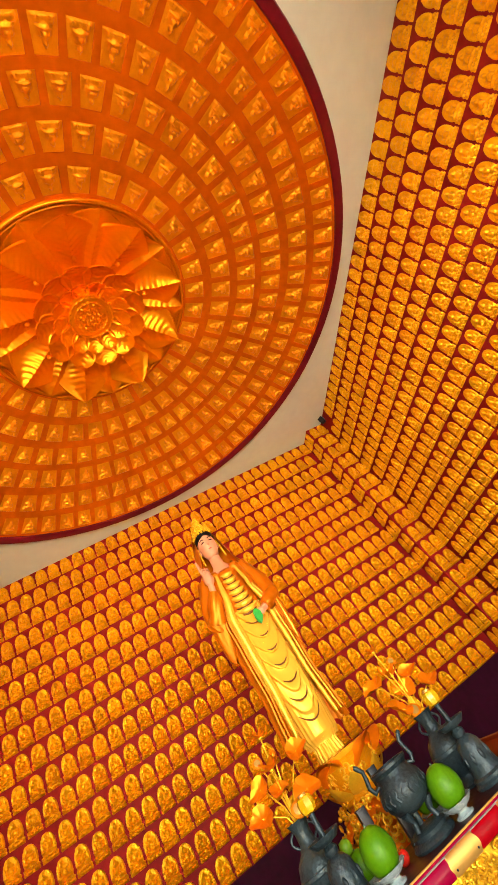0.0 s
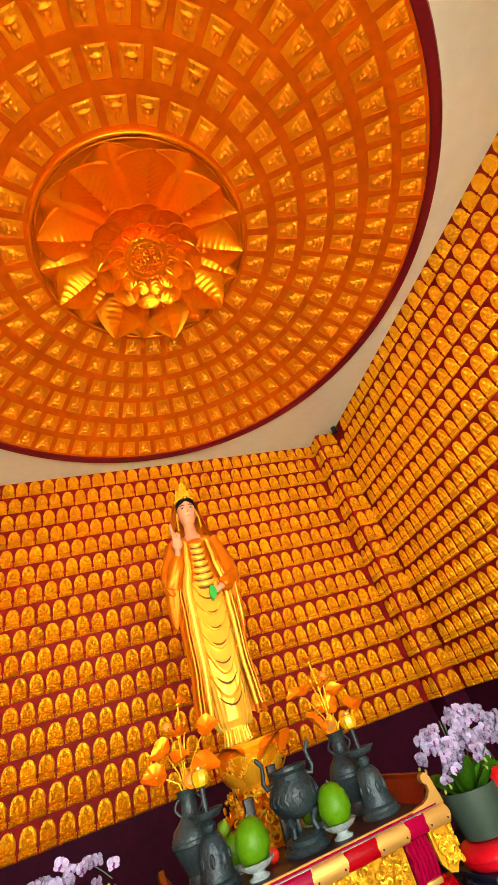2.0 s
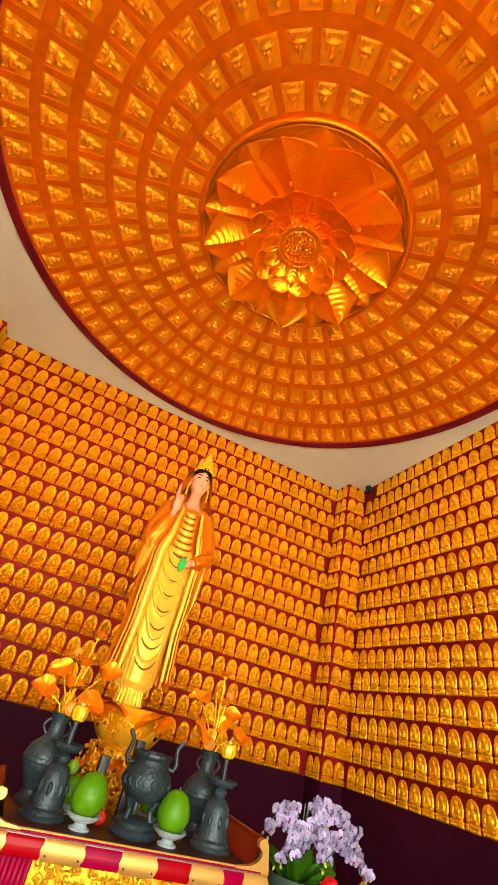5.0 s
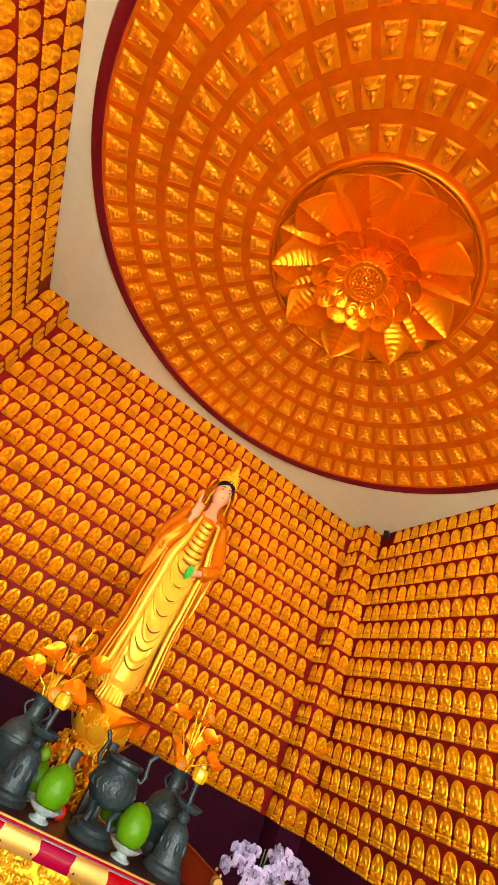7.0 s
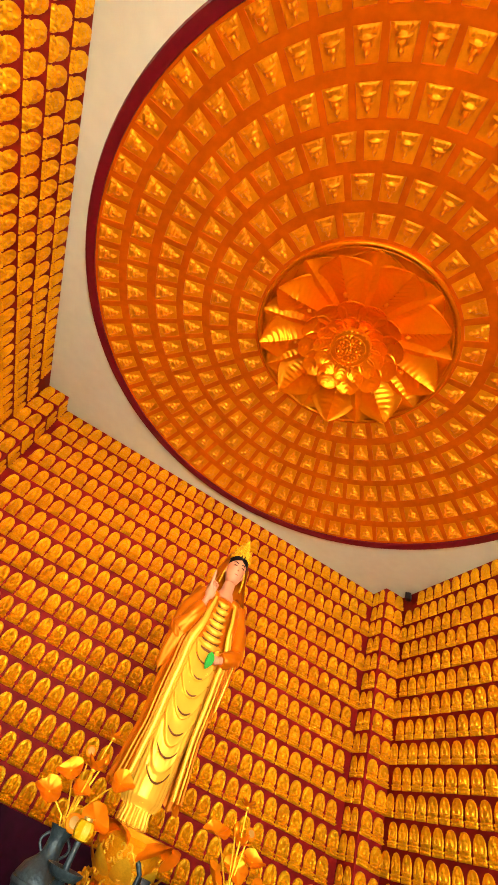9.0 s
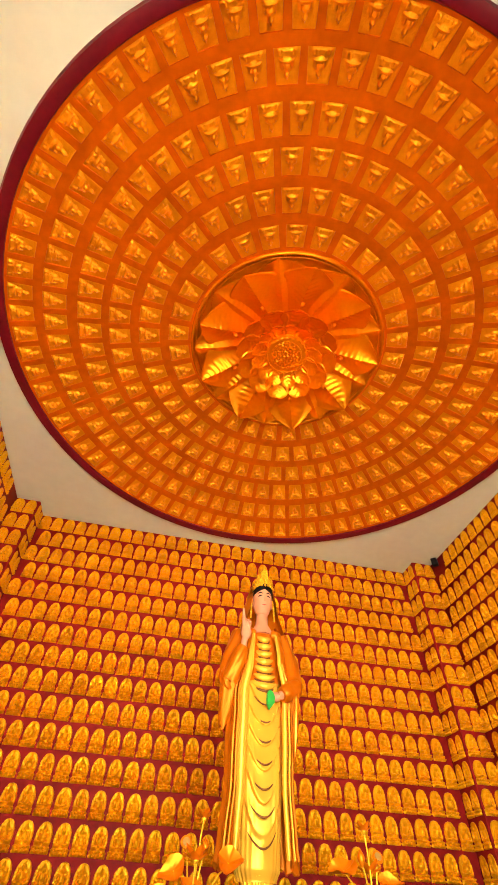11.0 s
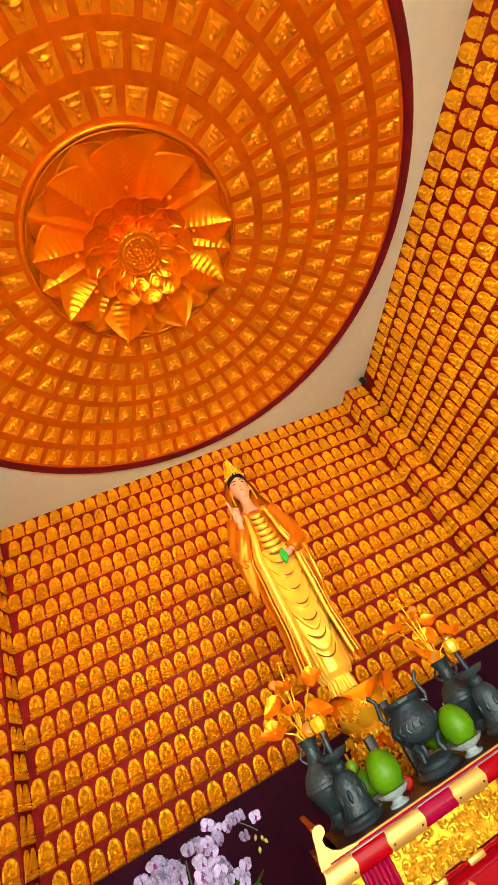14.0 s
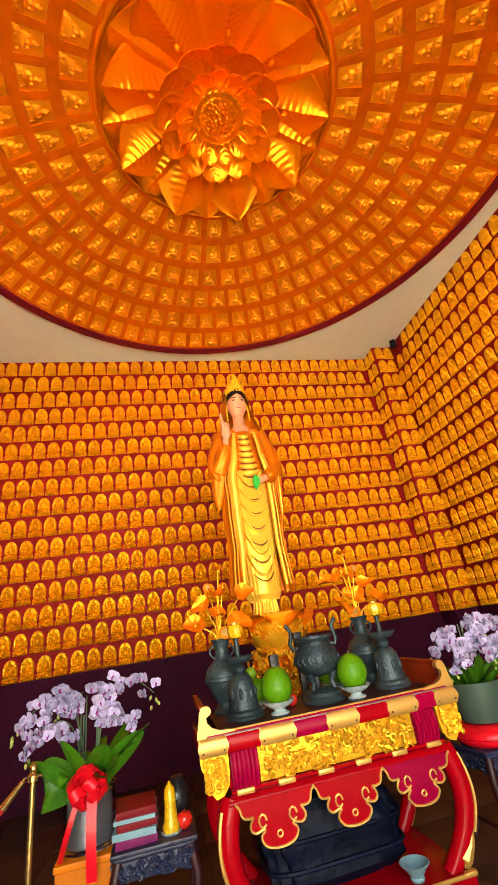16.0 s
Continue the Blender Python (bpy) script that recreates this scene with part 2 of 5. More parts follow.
def plaque_height(x, z, edge):
    """Relief over the leaf, x from -1 to 1, z from 0 to 1; edge is 1 on the outline."""
    h = 0.13
    if z > 0.26 and edge > 0.66:                                    # flames round the halo
        a = math.atan2(z - 0.5, x * 0.72)
        h = 0.26 + 0.14 * abs(math.sin(a * 9)) * min(1.0, (edge - 0.66) / 0.1)
    ring = ((x / 0.52) ** 2 + ((z - 0.66) / 0.22) ** 2) ** 0.5
    if 0.88 < ring < 1.10 and z > 0.36:
        h = max(h, 0.40)                                            # halo
    h = max(h, 0.05 + 0.95 * bump2(x, z, 0, 0.735, 0.21, 0.095) ** 0.7)
    h = max(h, 0.05 + 0.75 * bump2(x, z, 0, 0.835, 0.11, 0.045))
    h = max(h, 0.05 + 0.72 * bump2(x, z, 0, 0.52, 0.32, 0.15) ** 0.7)
    for sx in (-1, 1):
        h = max(h, 0.05 + 0.80 * bump2(x, z, sx * 0.42, 0.50, 0.13, 0.14))
        h = max(h, 0.05 + 0.92 * bump2(x, z, sx * 0.44, 0.325, 0.34, 0.07))
    h = max(h, 0.05 + 0.95 * bump2(x, z, 0, 0.37, 0.24, 0.05))      # folded palms
    for k in range(-2, 3):
        h = max(h, 0.02 + 0.80 * bump2(x, z, k * 0.38, 0.190, 0.19, 0.060))
        h = max(h, 0.02 + 0.90 * bump2(x, z, k * 0.40 + 0.2, 0.070, 0.20, 0.070))
    return h


def plaque_body(w, hgt, depth, cols=18, rows=28):
    """A flame-edged arch with a slight point on a wider scalloped foot."""
    def half(z):
        if z < 0.24:
            return 0.5 * w * (0.99 - 0.035 * math.cos(z * 52))
        k = max(0.0, (z - 0.50) / 0.50)
        waist = 1 - 0.09 * math.exp(-((z - 0.28) / 0.07) ** 2)
        flame = 1 + 0.016 * math.cos(z * 62)
        return 0.5 * w * (0.93 * waist * flame * max(0.0, 1 - k ** 2.2) ** 0.52 + 0.02)

    def fn(u, v):
        x = 2 * u - 1
        h = 0.04 if u in (0, 1) or v in (0, 1) else plaque_height(x * half(v) / (0.5 * w), v, max(abs(x), (v - 0.1) / 0.9))
        return (x * half(v), -depth * h, (v - 0.5) * hgt)
    return Body().sheet(fn, cols, rows)


def dome_plaque_height(x, z):
    """A seated figure on a lotus throne, in the lower middle of a plain slab."""
    h = 0.02
    for k in range(-2, 3):
        h = max(h, 0.10 + 0.50 * bump2(x, z, k * 0.30, 0.09, 0.19, 0.075))
        h = max(h, 0.10 + 0.42 * bump2(x, z, k * 0.28, 0.20, 0.17, 0.06))
    h = max(h, 0.06 + 0.80 * bump2(x, z, 0, 0.33, 0.60, 0.085))
    h = max(h, 0.06 + 0.66 * bump2(x, z, 0, 0.49, 0.30, 0.15))
    for sx in (-1, 1):
        h = max(h, 0.06 + 0.60 * bump2(x, z, sx * 0.34, 0.46, 0.13, 0.12))
    h = max(h, 0.06 + 0.85 * bump2(x, z, 0, 0.70, 0.20, 0.085))
    return max(h, 0.06 + 0.60 * bump2(x, z, 0, 0.79, 0.10, 0.045))


SUNK = 0.011           # depth of the dome's coffers


def dome_plaque_half(w, v):
    return 0.5 * w * (1.06 - 0.18 * v)


def dome_plaque_body(w, hgt, depth, cols=18, rows=22):
    """The sunk back of a coffer, narrower towards the middle of the dome, with its figure."""
    def fn(u, v):
        x = 2 * u - 1
        return (x * dome_plaque_half(w, v) * 1.01, SUNK - depth * (0.0 if u in (0, 1) or v in (0, 1) else dome_plaque_height(x, v)), (v - 0.5) * hgt * 1.01)
    return Body().sheet(fn, cols, rows)


leaf = plaque_body(0.164, 0.243, 0.062).mesh("plaque", plaque_gold, 60)


def lay_plaques(parent, places, keep, name="plaque", mesh=None, many_mat=None, make=None):
    """places: poses of plaques; the first keep of them become parts, the rest one joined part."""
    for m in places[:keep]:
        ob = new(name, mesh)
        ob.parent = parent
        ob.matrix_basis = m
    if places[keep:]:
        body = Body()
        src = [tuple(v.co) for v in mesh.vertices]
        fcs = [tuple(p.vertices) for p in mesh.polygons]
        for m in places[keep:]:
            body.put(src, fcs, 0, m)
        ob = part("plaques", body, many_mat, parent, "rows of golden arched relief plaques", smooth=60)
        tagged(ob, kind="stuff")


def jitter(m, k):
    r = random.Random(k * 7919 + 13)
    return m @ pose(r.uniform(-0.0015, 0.0015), r.uniform(-0.001, 0.001), r.uniform(-0.0015, 0.0015), r.uniform(-1.2, 1.2), r.uniform(-1.2, 1.2), r.uniform(-1, 1)) \
        @ Matrix.Diagonal((r.uniform(0.97, 1.03), r.uniform(0.85, 1.1), r.uniform(0.97, 1.02), 1))


def lay_walls():
    back, k = [], 0
    for row in range(15, -1, -1):
        z = ROW0 - row * ROW
        for c in range(34 if row % 2 == 0 else 33):
            x = (c - 16.5 + (0.5 if row % 2 else 0)) * PITCH
            back.append(jitter(pose(x, -0.015, z), k))
            k += 1
    lay_plaques(wall_north, back, 300, mesh=leaf, many_mat=plaque_gold_many)
    for s, p in ((-1, pilasters[0]), (1, pilasters[1])):
        places = []
        for row in range(15, -1, -1):
            z = ROW0 - row * ROW
            for c in range(2):
                places.append(jitter(pose(s * (WALL + 0.085 + c * 0.172), -PIL - 0.015, z), k))
                places.append(jitter(pose(s * (WALL - 0.015), -PIL + 0.085 + c * 0.16, z, 0, 0, -90 * s), k + 1) @ Matrix.Diagonal((0.92, 0.5, 1, 1)))
                k += 2
        lay_plaques(p, places, 300, mesh=leaf, many_mat=plaque_gold_many)
    for s, w in ((-1, wall_west), (1, wall_east)):
        places = []
        n = int((-FRONT - PIL - 0.1) / PITCH)
        for row in range(15, -1, -1):
            z = ROW0 - row * ROW
            for c in range(n):
                y = -PIL - 0.10 - (c + (0.5 if row % 2 else 0)) * PITCH
                if row == 0 and y > -0.68:
                    continue
                places.append(jitter(pose(s * (HALF - 0.015), y, z, 0, 0, -90 * s), k) @ Matrix.Diagonal((1, 0.5, 1, 1)))
                k += 1
        lay_plaques(w, places, 300, mesh=leaf, many_mat=plaque_gold_many)


# ---- dome ----
def dome_z(r):
    return ZC + math.sqrt(RS * RS - r * r)


def lay_dome():
    # radius, number, phase, width and height of the coffers, ring by ring
    rings = ((1.340, 31, 3.2, 0.205, 0.240), (1.683, 40, 4.2, 0.205, 0.245), (2.013, 49, -1.5, 0.20, 0.238), (2.328, 58, 2.8, 0.20, 0.255), (2.658, 67, 1.7, 0.195, 0.236), (2.958, 76, 0.85, 0.19, 0.232))
    bounds = [1.17] + [0.25 * (2 * p[0] + p[4] + 2 * q[0] - q[4]) for p, q in zip(rings, rings[1:])] + [RIM]

    def on_dome(r, a, up=0.0):
        return (CX + r * math.cos(a), CY + r * math.sin(a), dome_z(r) + up)

    # the field is pierced by the coffers, whose slanting walls belong to it
    field, places = Body(), []
    k = 5000
    for q, (r, n, phase, w, h) in enumerate(rings):
        me = dome_plaque_body(w, h, 0.052).mesh("dome_plaque", dome_gold, 60)
        tilt, r0, r1, half = math.degrees(math.asin(r / RS)), bounds[q], bounds[q + 1], math.pi / n
        for i in range(n):
            a = radians(phase) + 2 * math.pi * i / n
            # faces down into the hall, head towards the centre
            m = Matrix.Translation((CX + r * math.cos(a), CY + r * math.sin(a), dome_z(r))) @ rot(0, 0, math.degrees(a) - 90) @ rot(90 - tilt, 0, 0)
            places.append((m, me, k))
            k += 1
            top, low = dome_plaque_half(w, 1), dome_plaque_half(w, 0)
            edge_in = [(x / 2 * low, 0, -h / 2) for x in range(-2, 3)], [(x / 2 * top, 0, h / 2) for x in range(-2, 3)]
            arc = [on_dome(rad, a - side * half * x / 2) for rad, side in ((r1, 1), (r0, 1)) for x in range(-2, 3)]
            # which way the plaque's x runs round the dome
            flip = (m @ Vector((1, 0, 0)) - m @ Vector((-1, 0, 0))).dot(Vector((math.sin(a), -math.cos(a), 0))) < 0
            if flip:
                arc = arc[4::-1] + arc[:4:-1]
            inner = [tuple(m @ Vector(p)) for e in edge_in for p in e]
            deep = [tuple(m @ Vector((p[0] * 0.985, SUNK, p[2] * 0.985))) for e in edge_in for p in e]
            v = arc + inner + deep
            f = [(j, j + 1, 11 + j, 10 + j) for j in range(4)] + [(16 + j, 15 + j, 5 + j, 6 + j)[::-1] for j in range(4)]
            f += [(0, 10, 15, 5), (14, 4, 9, 19)]
            f += [(10 + j, 11 + j, 21 + j, 20 + j) for j in range(4)] + [(15 + j, 16 + j, 26 + j, 25 + j) for j in range(4)] + [(10, 20, 25, 15), (14, 24, 29, 19)]
            field.put(v, f)
    # weld the cells of each ring into one sheet
    keys, remap, verts = {}, [], []
    for p in field.v:
        c = tuple(round(x, 4) for x in p)
        if c not in keys:
            keys[c] = len(verts)
            verts.append(p)
        remap.append(keys[c])
    field.v, field.f = verts, [tuple(remap[i] for i in f) for f in field.f]
    dome = structure("dome", field, dome_field, "shallow orange-gold dome with rings of sunk golden plaques", "dome", 30)
    shell_r = [1.15 + (RIM - 1.15) * i / 16 for i in range(17)]
    part("shell", Body().sheet(lambda u, v: on_dome(shell_r[round(v * 16)], -2 * math.pi * u, 0.035), 128, 16, True), dome_field, dome, smooth=180)
    # unseen outer skin, added to keep daylight out
    part("roof", Body().sheet(lambda u, v: (CX + max(0.02, 3.4 * v) * math.cos(2 * math.pi * u), CY + max(0.02, 3.4 * v) * math.sin(2 * math.pi * u), 6.9 - 0.6 * v * v), 48, 6, True), wall_plain, dome)
    prof = [(RIM - 0.012, TOP + 0.03), (RIM - 0.010, TOP - 0.015), (RIM + 0.012, TOP - 0.032), (RIM + 0.09, TOP - 0.032), (RIM + 0.112, TOP - 0.002)]
    rim = Body().sheet(lambda u, v: (CX + prof[round(v * 4)][0] * math.cos(2 * math.pi * u), CY + prof[round(v * 4)][0] * math.sin(2 * math.pi * u), prof[round(v * 4)][1]), 128, 4, True)
    part("rim", rim, rim_red, dome, "dark crimson rim moulding")
    for m, me, k in places:
        r = random.Random(k * 7919 + 13)
        ob = new("dome_plaque", me)
        ob.parent = dome
        ob.matrix_basis = m @ pose(0, r.uniform(-0.001, 0.002), 0, r.uniform(-0.6, 0.6), 0, r.uniform(-0.6, 0.6))
    return dome


# ---- more materials ----
robe_orange = material("robe_orange", (0.66, 0.17, 0.003), 0.36, 0.25, 0.10, 2, hue=0.1, gloss=0.8, tint=True)
robe_gold = material("robe_gold", (0.95, 0.55, 0.050), 0.22, 0.32, 0.03, 2, gloss=0.9, tint=True)
skin_paint = material("skin_paint", (0.66, 0.27, 0.14), 0.5, 0.0, 0.04, 3)
hair_black = material("hair_black", (0.005, 0.004, 0.005), 0.5, gloss=0.15)
crown_gold = material("crown_gold", (0.95, 0.52, 0.02), 0.25, 0.4, 0.1, 14, 0.4, 90, gloss=1.0, tint=True)
# brown that puts the shade of the statue's folds into the colour
crease_shade_brown = material("crease_shade_brown", (0.20, 0.060, 0.004), 0.5, 0.1, 0.2, 6)
lip_paint = material("lip_paint", (0.50, 0.05, 0.03), 0.5)
drum_gold = material("drum_gold", (0.95, 0.36, 0.005), 0.36, 0.35, 0.15, 10, 1.0, 34, gloss=1.0, tint=True)
end_red = material("end_red", (0.20, 0.016, 0.004), 0.35, 0.0, 0.3, 5, 0.1, 30, gloss=0.3)
jade = material("jade", (0.010, 0.40, 0.015), 0.35, 0.0, 0.15, 20)
carved_gold = material("carved_gold", (0.90, 0.46, 0.020), 0.3, 0.45, 0.2, 18, 0.5, 60, gloss=0.9, tint=True)
ornate_gold = material("ornate_gold", (0.95, 0.50, 0.02), 0.36, 0.35, 0.12, 14, 0.35, 50, gloss=1.0, tint=True)
petal_orange = material("petal_orange", (0.86, 0.26, 0.004), 0.34, 0.45, 0.10, 3, hue=0.15, gloss=1.0, tint=True)
pale_gold = material("pale_gold", (0.64, 0.37, 0.085), 0.35, 0.55, 0.06, 8, 0.08, 50, per="object")
lacquer_red = material("lacquer_red", (0.33, 0.0008, 0.005), 0.16, 0.0, 0.12, 3, 0.03, 20, gloss=0.13)
lacquer_magenta = material("lacquer_magenta", (0.28, 0.0008, 0.030), 0.16, 0.0, 0.12, 3, 0.03, 20, gloss=0.13)
lacquer_dark = material("lacquer_dark", (0.030, 0.003, 0.004), 0.5, 0.0, 0.2, 3, 0.05, 20, coat=0.1)
wood_brown = material("wood_brown", (0.22, 0.055, 0.010), 0.4, 0.0, 0.25, 6, 0.1, 30)
bronze = material("bronze", (0.014, 0.030, 0.040), 0.40, 0.3, 0.3, 9, 0.45, 60, worn=(0.050, 0.082, 0.095))
steel = material("steel", (0.42, 0.42, 0.46), 0.3, 0.8, 0.1, 8)
porcelain = material("porcelain", (0.36, 0.46, 0.47), 0.25, 0.0, 0.05, 6, coat=0.5)
pomelo_green = material("pomelo_green", (0.085, 0.25, 0.002), 0.38, 0.0, 0.18, 8, 0.12, 420, gloss=0.25)
pomelo_light = material("pomelo_light", (0.16, 0.32, 0.01), 0.42, 0.0, 0.15, 9, 0.12, 420)
candle_yellow = material("candle_yellow", (0.74, 0.42, 0.006), 0.25, 0.1, 0.1, 6, coat=0.3)
navy_cloth = material("navy_cloth", (0.0025, 0.006, 0.020), 0.5, 0.0, 0.4, 5, 1.0, 14, gloss=0.12)
leaf_green = material("leaf_green", (0.050, 0.185, 0.005), 0.38, 0.0, 0.3, 6, 0.15, 25)
stem_green = material("stem_green", (0.10, 0.18, 0.10), 0.5, 0.0, 0.2, 8)
bud_green = material("bud_green", (0.42, 0.46, 0.10), 0.5, 0.0, 0.2, 30)
orchid_pale = material("orchid_pale", (0.38, 0.34, 0.55), 0.55, 0.0, 0.5, 30, 0.1, 80, gloss=0.2)
orchid_heart = material("orchid_heart", (0.22, 0.02, 0.19), 0.5, 0.0, 0.2, 30)
ribbon_red = material("ribbon_red", (0.72, 0.004, 0.014), 0.35, 0.0, 0.15, 10, 0.15, 60)
pot_green = material("pot_green", (0.050, 0.088, 0.064), 0.4, 0.0, 0.12, 3, 0.1, 30, coat=0.2)
soil = material("soil", (0.03, 0.02, 0.012), 0.95, 0.0, 0.4, 30, 0.6, 80)
carved_blue = material("carved_blue", (0.016, 0.020, 0.055), 0.4, 0.0, 0.3, 14, 0.4, 50, coat=0.1)
stool_orange = material("stool_orange", (0.64, 0.17, 0.003), 0.45, 0.0, 0.12, 6, 0.1, 40, gloss=0.15)
brass = material("brass", (0.80, 0.52, 0.16), 0.22, 0.9, 0.03, 3)
rope_red = material("rope_red", (0.60, 0.010, 0.020), 0.7, 0.0, 0.2, 40, 0.4, 150)
book_red = material("book_red", (0.17, 0.004, 0.010), 0.5, 0.0, 0.15, 20, gloss=0.15)
book_blue = material("book_blue", (0.18, 0.33, 0.38), 0.5, 0.0, 0.1, 20)
book_plum = material("book_plum", (0.19, 0.012, 0.10), 0.5, 0.0, 0.15, 20, gloss=0.15)
apple_red = material("apple_red", (0.65, 0.02, 0.01), 0.25, 0.0, 0.2, 30, coat=0.3)
glass_clear = bpy.data.materials.new("glass_clear")
glass_clear.use_nodes = True
gb = glass_clear.node_tree.nodes["Principled BSDF"]
gb.inputs["Base Color"].default_value = (0.82, 0.88, 0.90, 1)
gb.inputs["Roughness"].default_value = 0.04
gb.inputs["Transmission Weight"].default_value = 1.0
gb.inputs["IOR"].default_value = 1.45


def lerp_table(rows, z):
    """Values between the rows (z, a, b, ...), by z."""
    if z <= rows[0][0]:
        return rows[0][1:]
    for p, q in zip(rows, rows[1:]):
        if z <= q[0]:
            k = (z - p[0]) / (q[0] - p[0])
            k = k * k * (3 - 2 * k)
            return tuple(a + (b - a) * k for a, b in zip(p[1:], q[1:]))
    return rows[-1][1:]


# ---- the statue, one mesh ----
def build_statue():
    b = Body()                     # front towards -y, z from 0 at the soles
    ORANGE, BRIGHT, SKIN, HAIR, JADE, CROWN, LIPS, CREASE_SHADE = range(8)
    inner = [(0.10, 0.135, 0.10), (0.16, 0.160, 0.125), (0.35, 0.170, 0.145), (0.70, 0.195, 0.165), (1.05, 0.205, 0.18), (1.35, 0.19, 0.16),
             (1.55, 0.16, 0.13), (1.68, 0.09, 0.085)]

    def skirt(u, v):
        z = 0.10 + 1.58 * v
        a, d = lerp_table(inner, z)
        t = 2 * math.pi * u
        x, y = a * math.sin(t), -d * math.cos(t)
        front = max(0.0, math.cos(t))
        xx = min(abs(x), 0.125)
        ph = (z - 9.5 * xx * xx - 0.6 * max(0.0, abs(x) - 0.125)) / 0.150 + 0.20 * math.sin(z * 7)
        saw = ph - math.floor(ph)
        lip = (1 - saw) ** 1.4 * min(1.0, saw * 4.5)
        fold = (0.056 if z < 1.20 else 0.014) * lip * max(0.0, 1 - (abs(x) / 0.17) ** 4) * min(1, max(0, front - 0.25) * 2.2) * min(1, max(0, (z - 0.28) * 6))
        side = 0.010 * math.sin(t * 26) * (1 - front)
        k = 1 + side / a
        return (x * k, y * k - fold, z - 0.9 * fold)
    b.sheet(lambda u, v: skirt(u, 0.70 * v), 160, 260, True, BRIGHT, None, True)
    b.sheet(lambda u, v: skirt(u, 0.70 + 0.30 * v), 96, 50, True, ORANGE, None, True)
    # hem, toes and the flared foot of the skirt
    hem = [(0.0, 0.112), (0.03, 0.120), (0.06, 0.108), (0.09, 0.104), (0.13, 0.114), (0.17, 0.135)]
    b.sheet(lambda u, v: tuple(
        (hem[round(v * 5)][1] + 0.006 * math.sin(u * 2 * math.pi * 14)) * k for k in (math.sin(2 * math.pi * u), -0.8 * math.cos(2 * math.pi * u))) + (hem[round(v * 5)][0],),
        56, 5, True, BRIGHT, None, True)
    for i in range(9):
        t = (i - 4) * 0.36
        b.tube([(0.108 * math.sin(t), -0.086 * math.cos(t), 0.15), (0.102 * math.sin(t), -0.082 * math.cos(t), 0.08), (0.112 * math.sin(t), -0.092 * math.cos(t), 0.006)], [0.012, 0.013, 0.020], 8, BRIGHT)
    # outer mantle, open at the front
    mant = [(0.16, 0.305, 0.13), (0.30, 0.288, 0.14), (0.55, 0.268, 0.15), (0.90, 0.285, 0.17), (1.18, 0.300, 0.175), (1.40, 0.285, 0.165), (1.52, 0.255, 0.15),
            (1.62, 0.21, 0.12), (1.68, 0.135, 0.10)]
    gap = [(0.16, 0.80), (0.6, 0.78), (1.1, 0.72), (1.35, 0.52), (1.55, 0.50), (1.62, 0.75), (1.68, 1.25)]

    def mantle(u, v, off=0.0):
        z = 0.16 + 1.52 * v
        a, d = lerp_table(mant, z)
        g = lerp_table(gap, z)[0]
        t = g + (2 * math.pi - 2 * g) * u
        near = min(u, 1 - u)
        k = 1 + (0.050 * math.sin(u * 2 * math.pi * 13 + 2 * math.sin(z * 3)) * (1 - 0.4 * v)) * (1 if near > 0.03 else 0.4) + off
        x, y = a * k * math.sin(t), -d * k * math.cos(t)
        y -= 0.03 * max(0.0, 1 - near * 12)
        zz = z if v > 0.02 else z + 0.02 * math.sin(u * 60)
        return (x, y, zz)
    b.sheet(mantle, 96, 50, False, ORANGE)
    b.sheet(lambda u, v: mantle(1 - u, v, -0.06), 96, 50, False, ORANGE)
    # the bright turned edges of the mantle down the front
    for s in (-1, 1):
        pts = []
        for i in range(26):
            z = 0.2 + 1.36 * i / 25
            a, d = lerp_table(mant, z)
            g = lerp_table(gap, z)[0]
            pts.append((s * a * math.sin(g) * 0.98, -d * math.cos(g) - 0.045, z))
        wide = 0.030 if s < 0 else 0.006
        b.tube([(x * 0.93, y + wide * 0.8 * math.sin(i * 0.125), z) for i, (x, y, z) in enumerate(pts)], [0.016 + wide * math.sin(i * 0.125) for i in range(26)], 14, BRIGHT)
        b.tube([(x * 1.16, y + 0.020, z) for x, y, z in pts[:22]], 0.010, 7, BRIGHT if s > 0 else ORANGE)
        b.tube([(x * 1.30, y + 0.036, z) for x, y, z in pts[:20]], 0.013, 7, ORANGE)
    # dark bars under the hanging folds, their brown standing in for shade
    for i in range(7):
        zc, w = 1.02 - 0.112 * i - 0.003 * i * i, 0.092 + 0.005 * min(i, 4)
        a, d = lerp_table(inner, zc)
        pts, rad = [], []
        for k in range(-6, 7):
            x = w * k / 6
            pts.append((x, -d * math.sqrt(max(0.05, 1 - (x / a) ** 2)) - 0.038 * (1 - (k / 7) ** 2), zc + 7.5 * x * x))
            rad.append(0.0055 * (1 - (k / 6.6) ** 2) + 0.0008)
        b.tube(pts, rad, 8, CREASE_SHADE)
    # breast scarf with curved folds; brown bars between them stand in for shade
    for i in range(7):
        z, w = 1.555 - 0.062 * i, 0.058 + 0.007 * i
        for dz, q, slot in ((0, 1.25, BRIGHT), (-0.032, 0.5, CREASE_SHADE)):
            b.tube([(w * k, -0.120 - 0.030 * (1 - k * k) - 0.007 * i, z + dz - 0.030 * (1 - k * k)) for k in (-1, -0.6, -0.2, 0.2, 0.6, 1)], [q * r for r in (0.008, 0.018, 0.022, 0.022, 0.018, 0.008)], 10, slot)
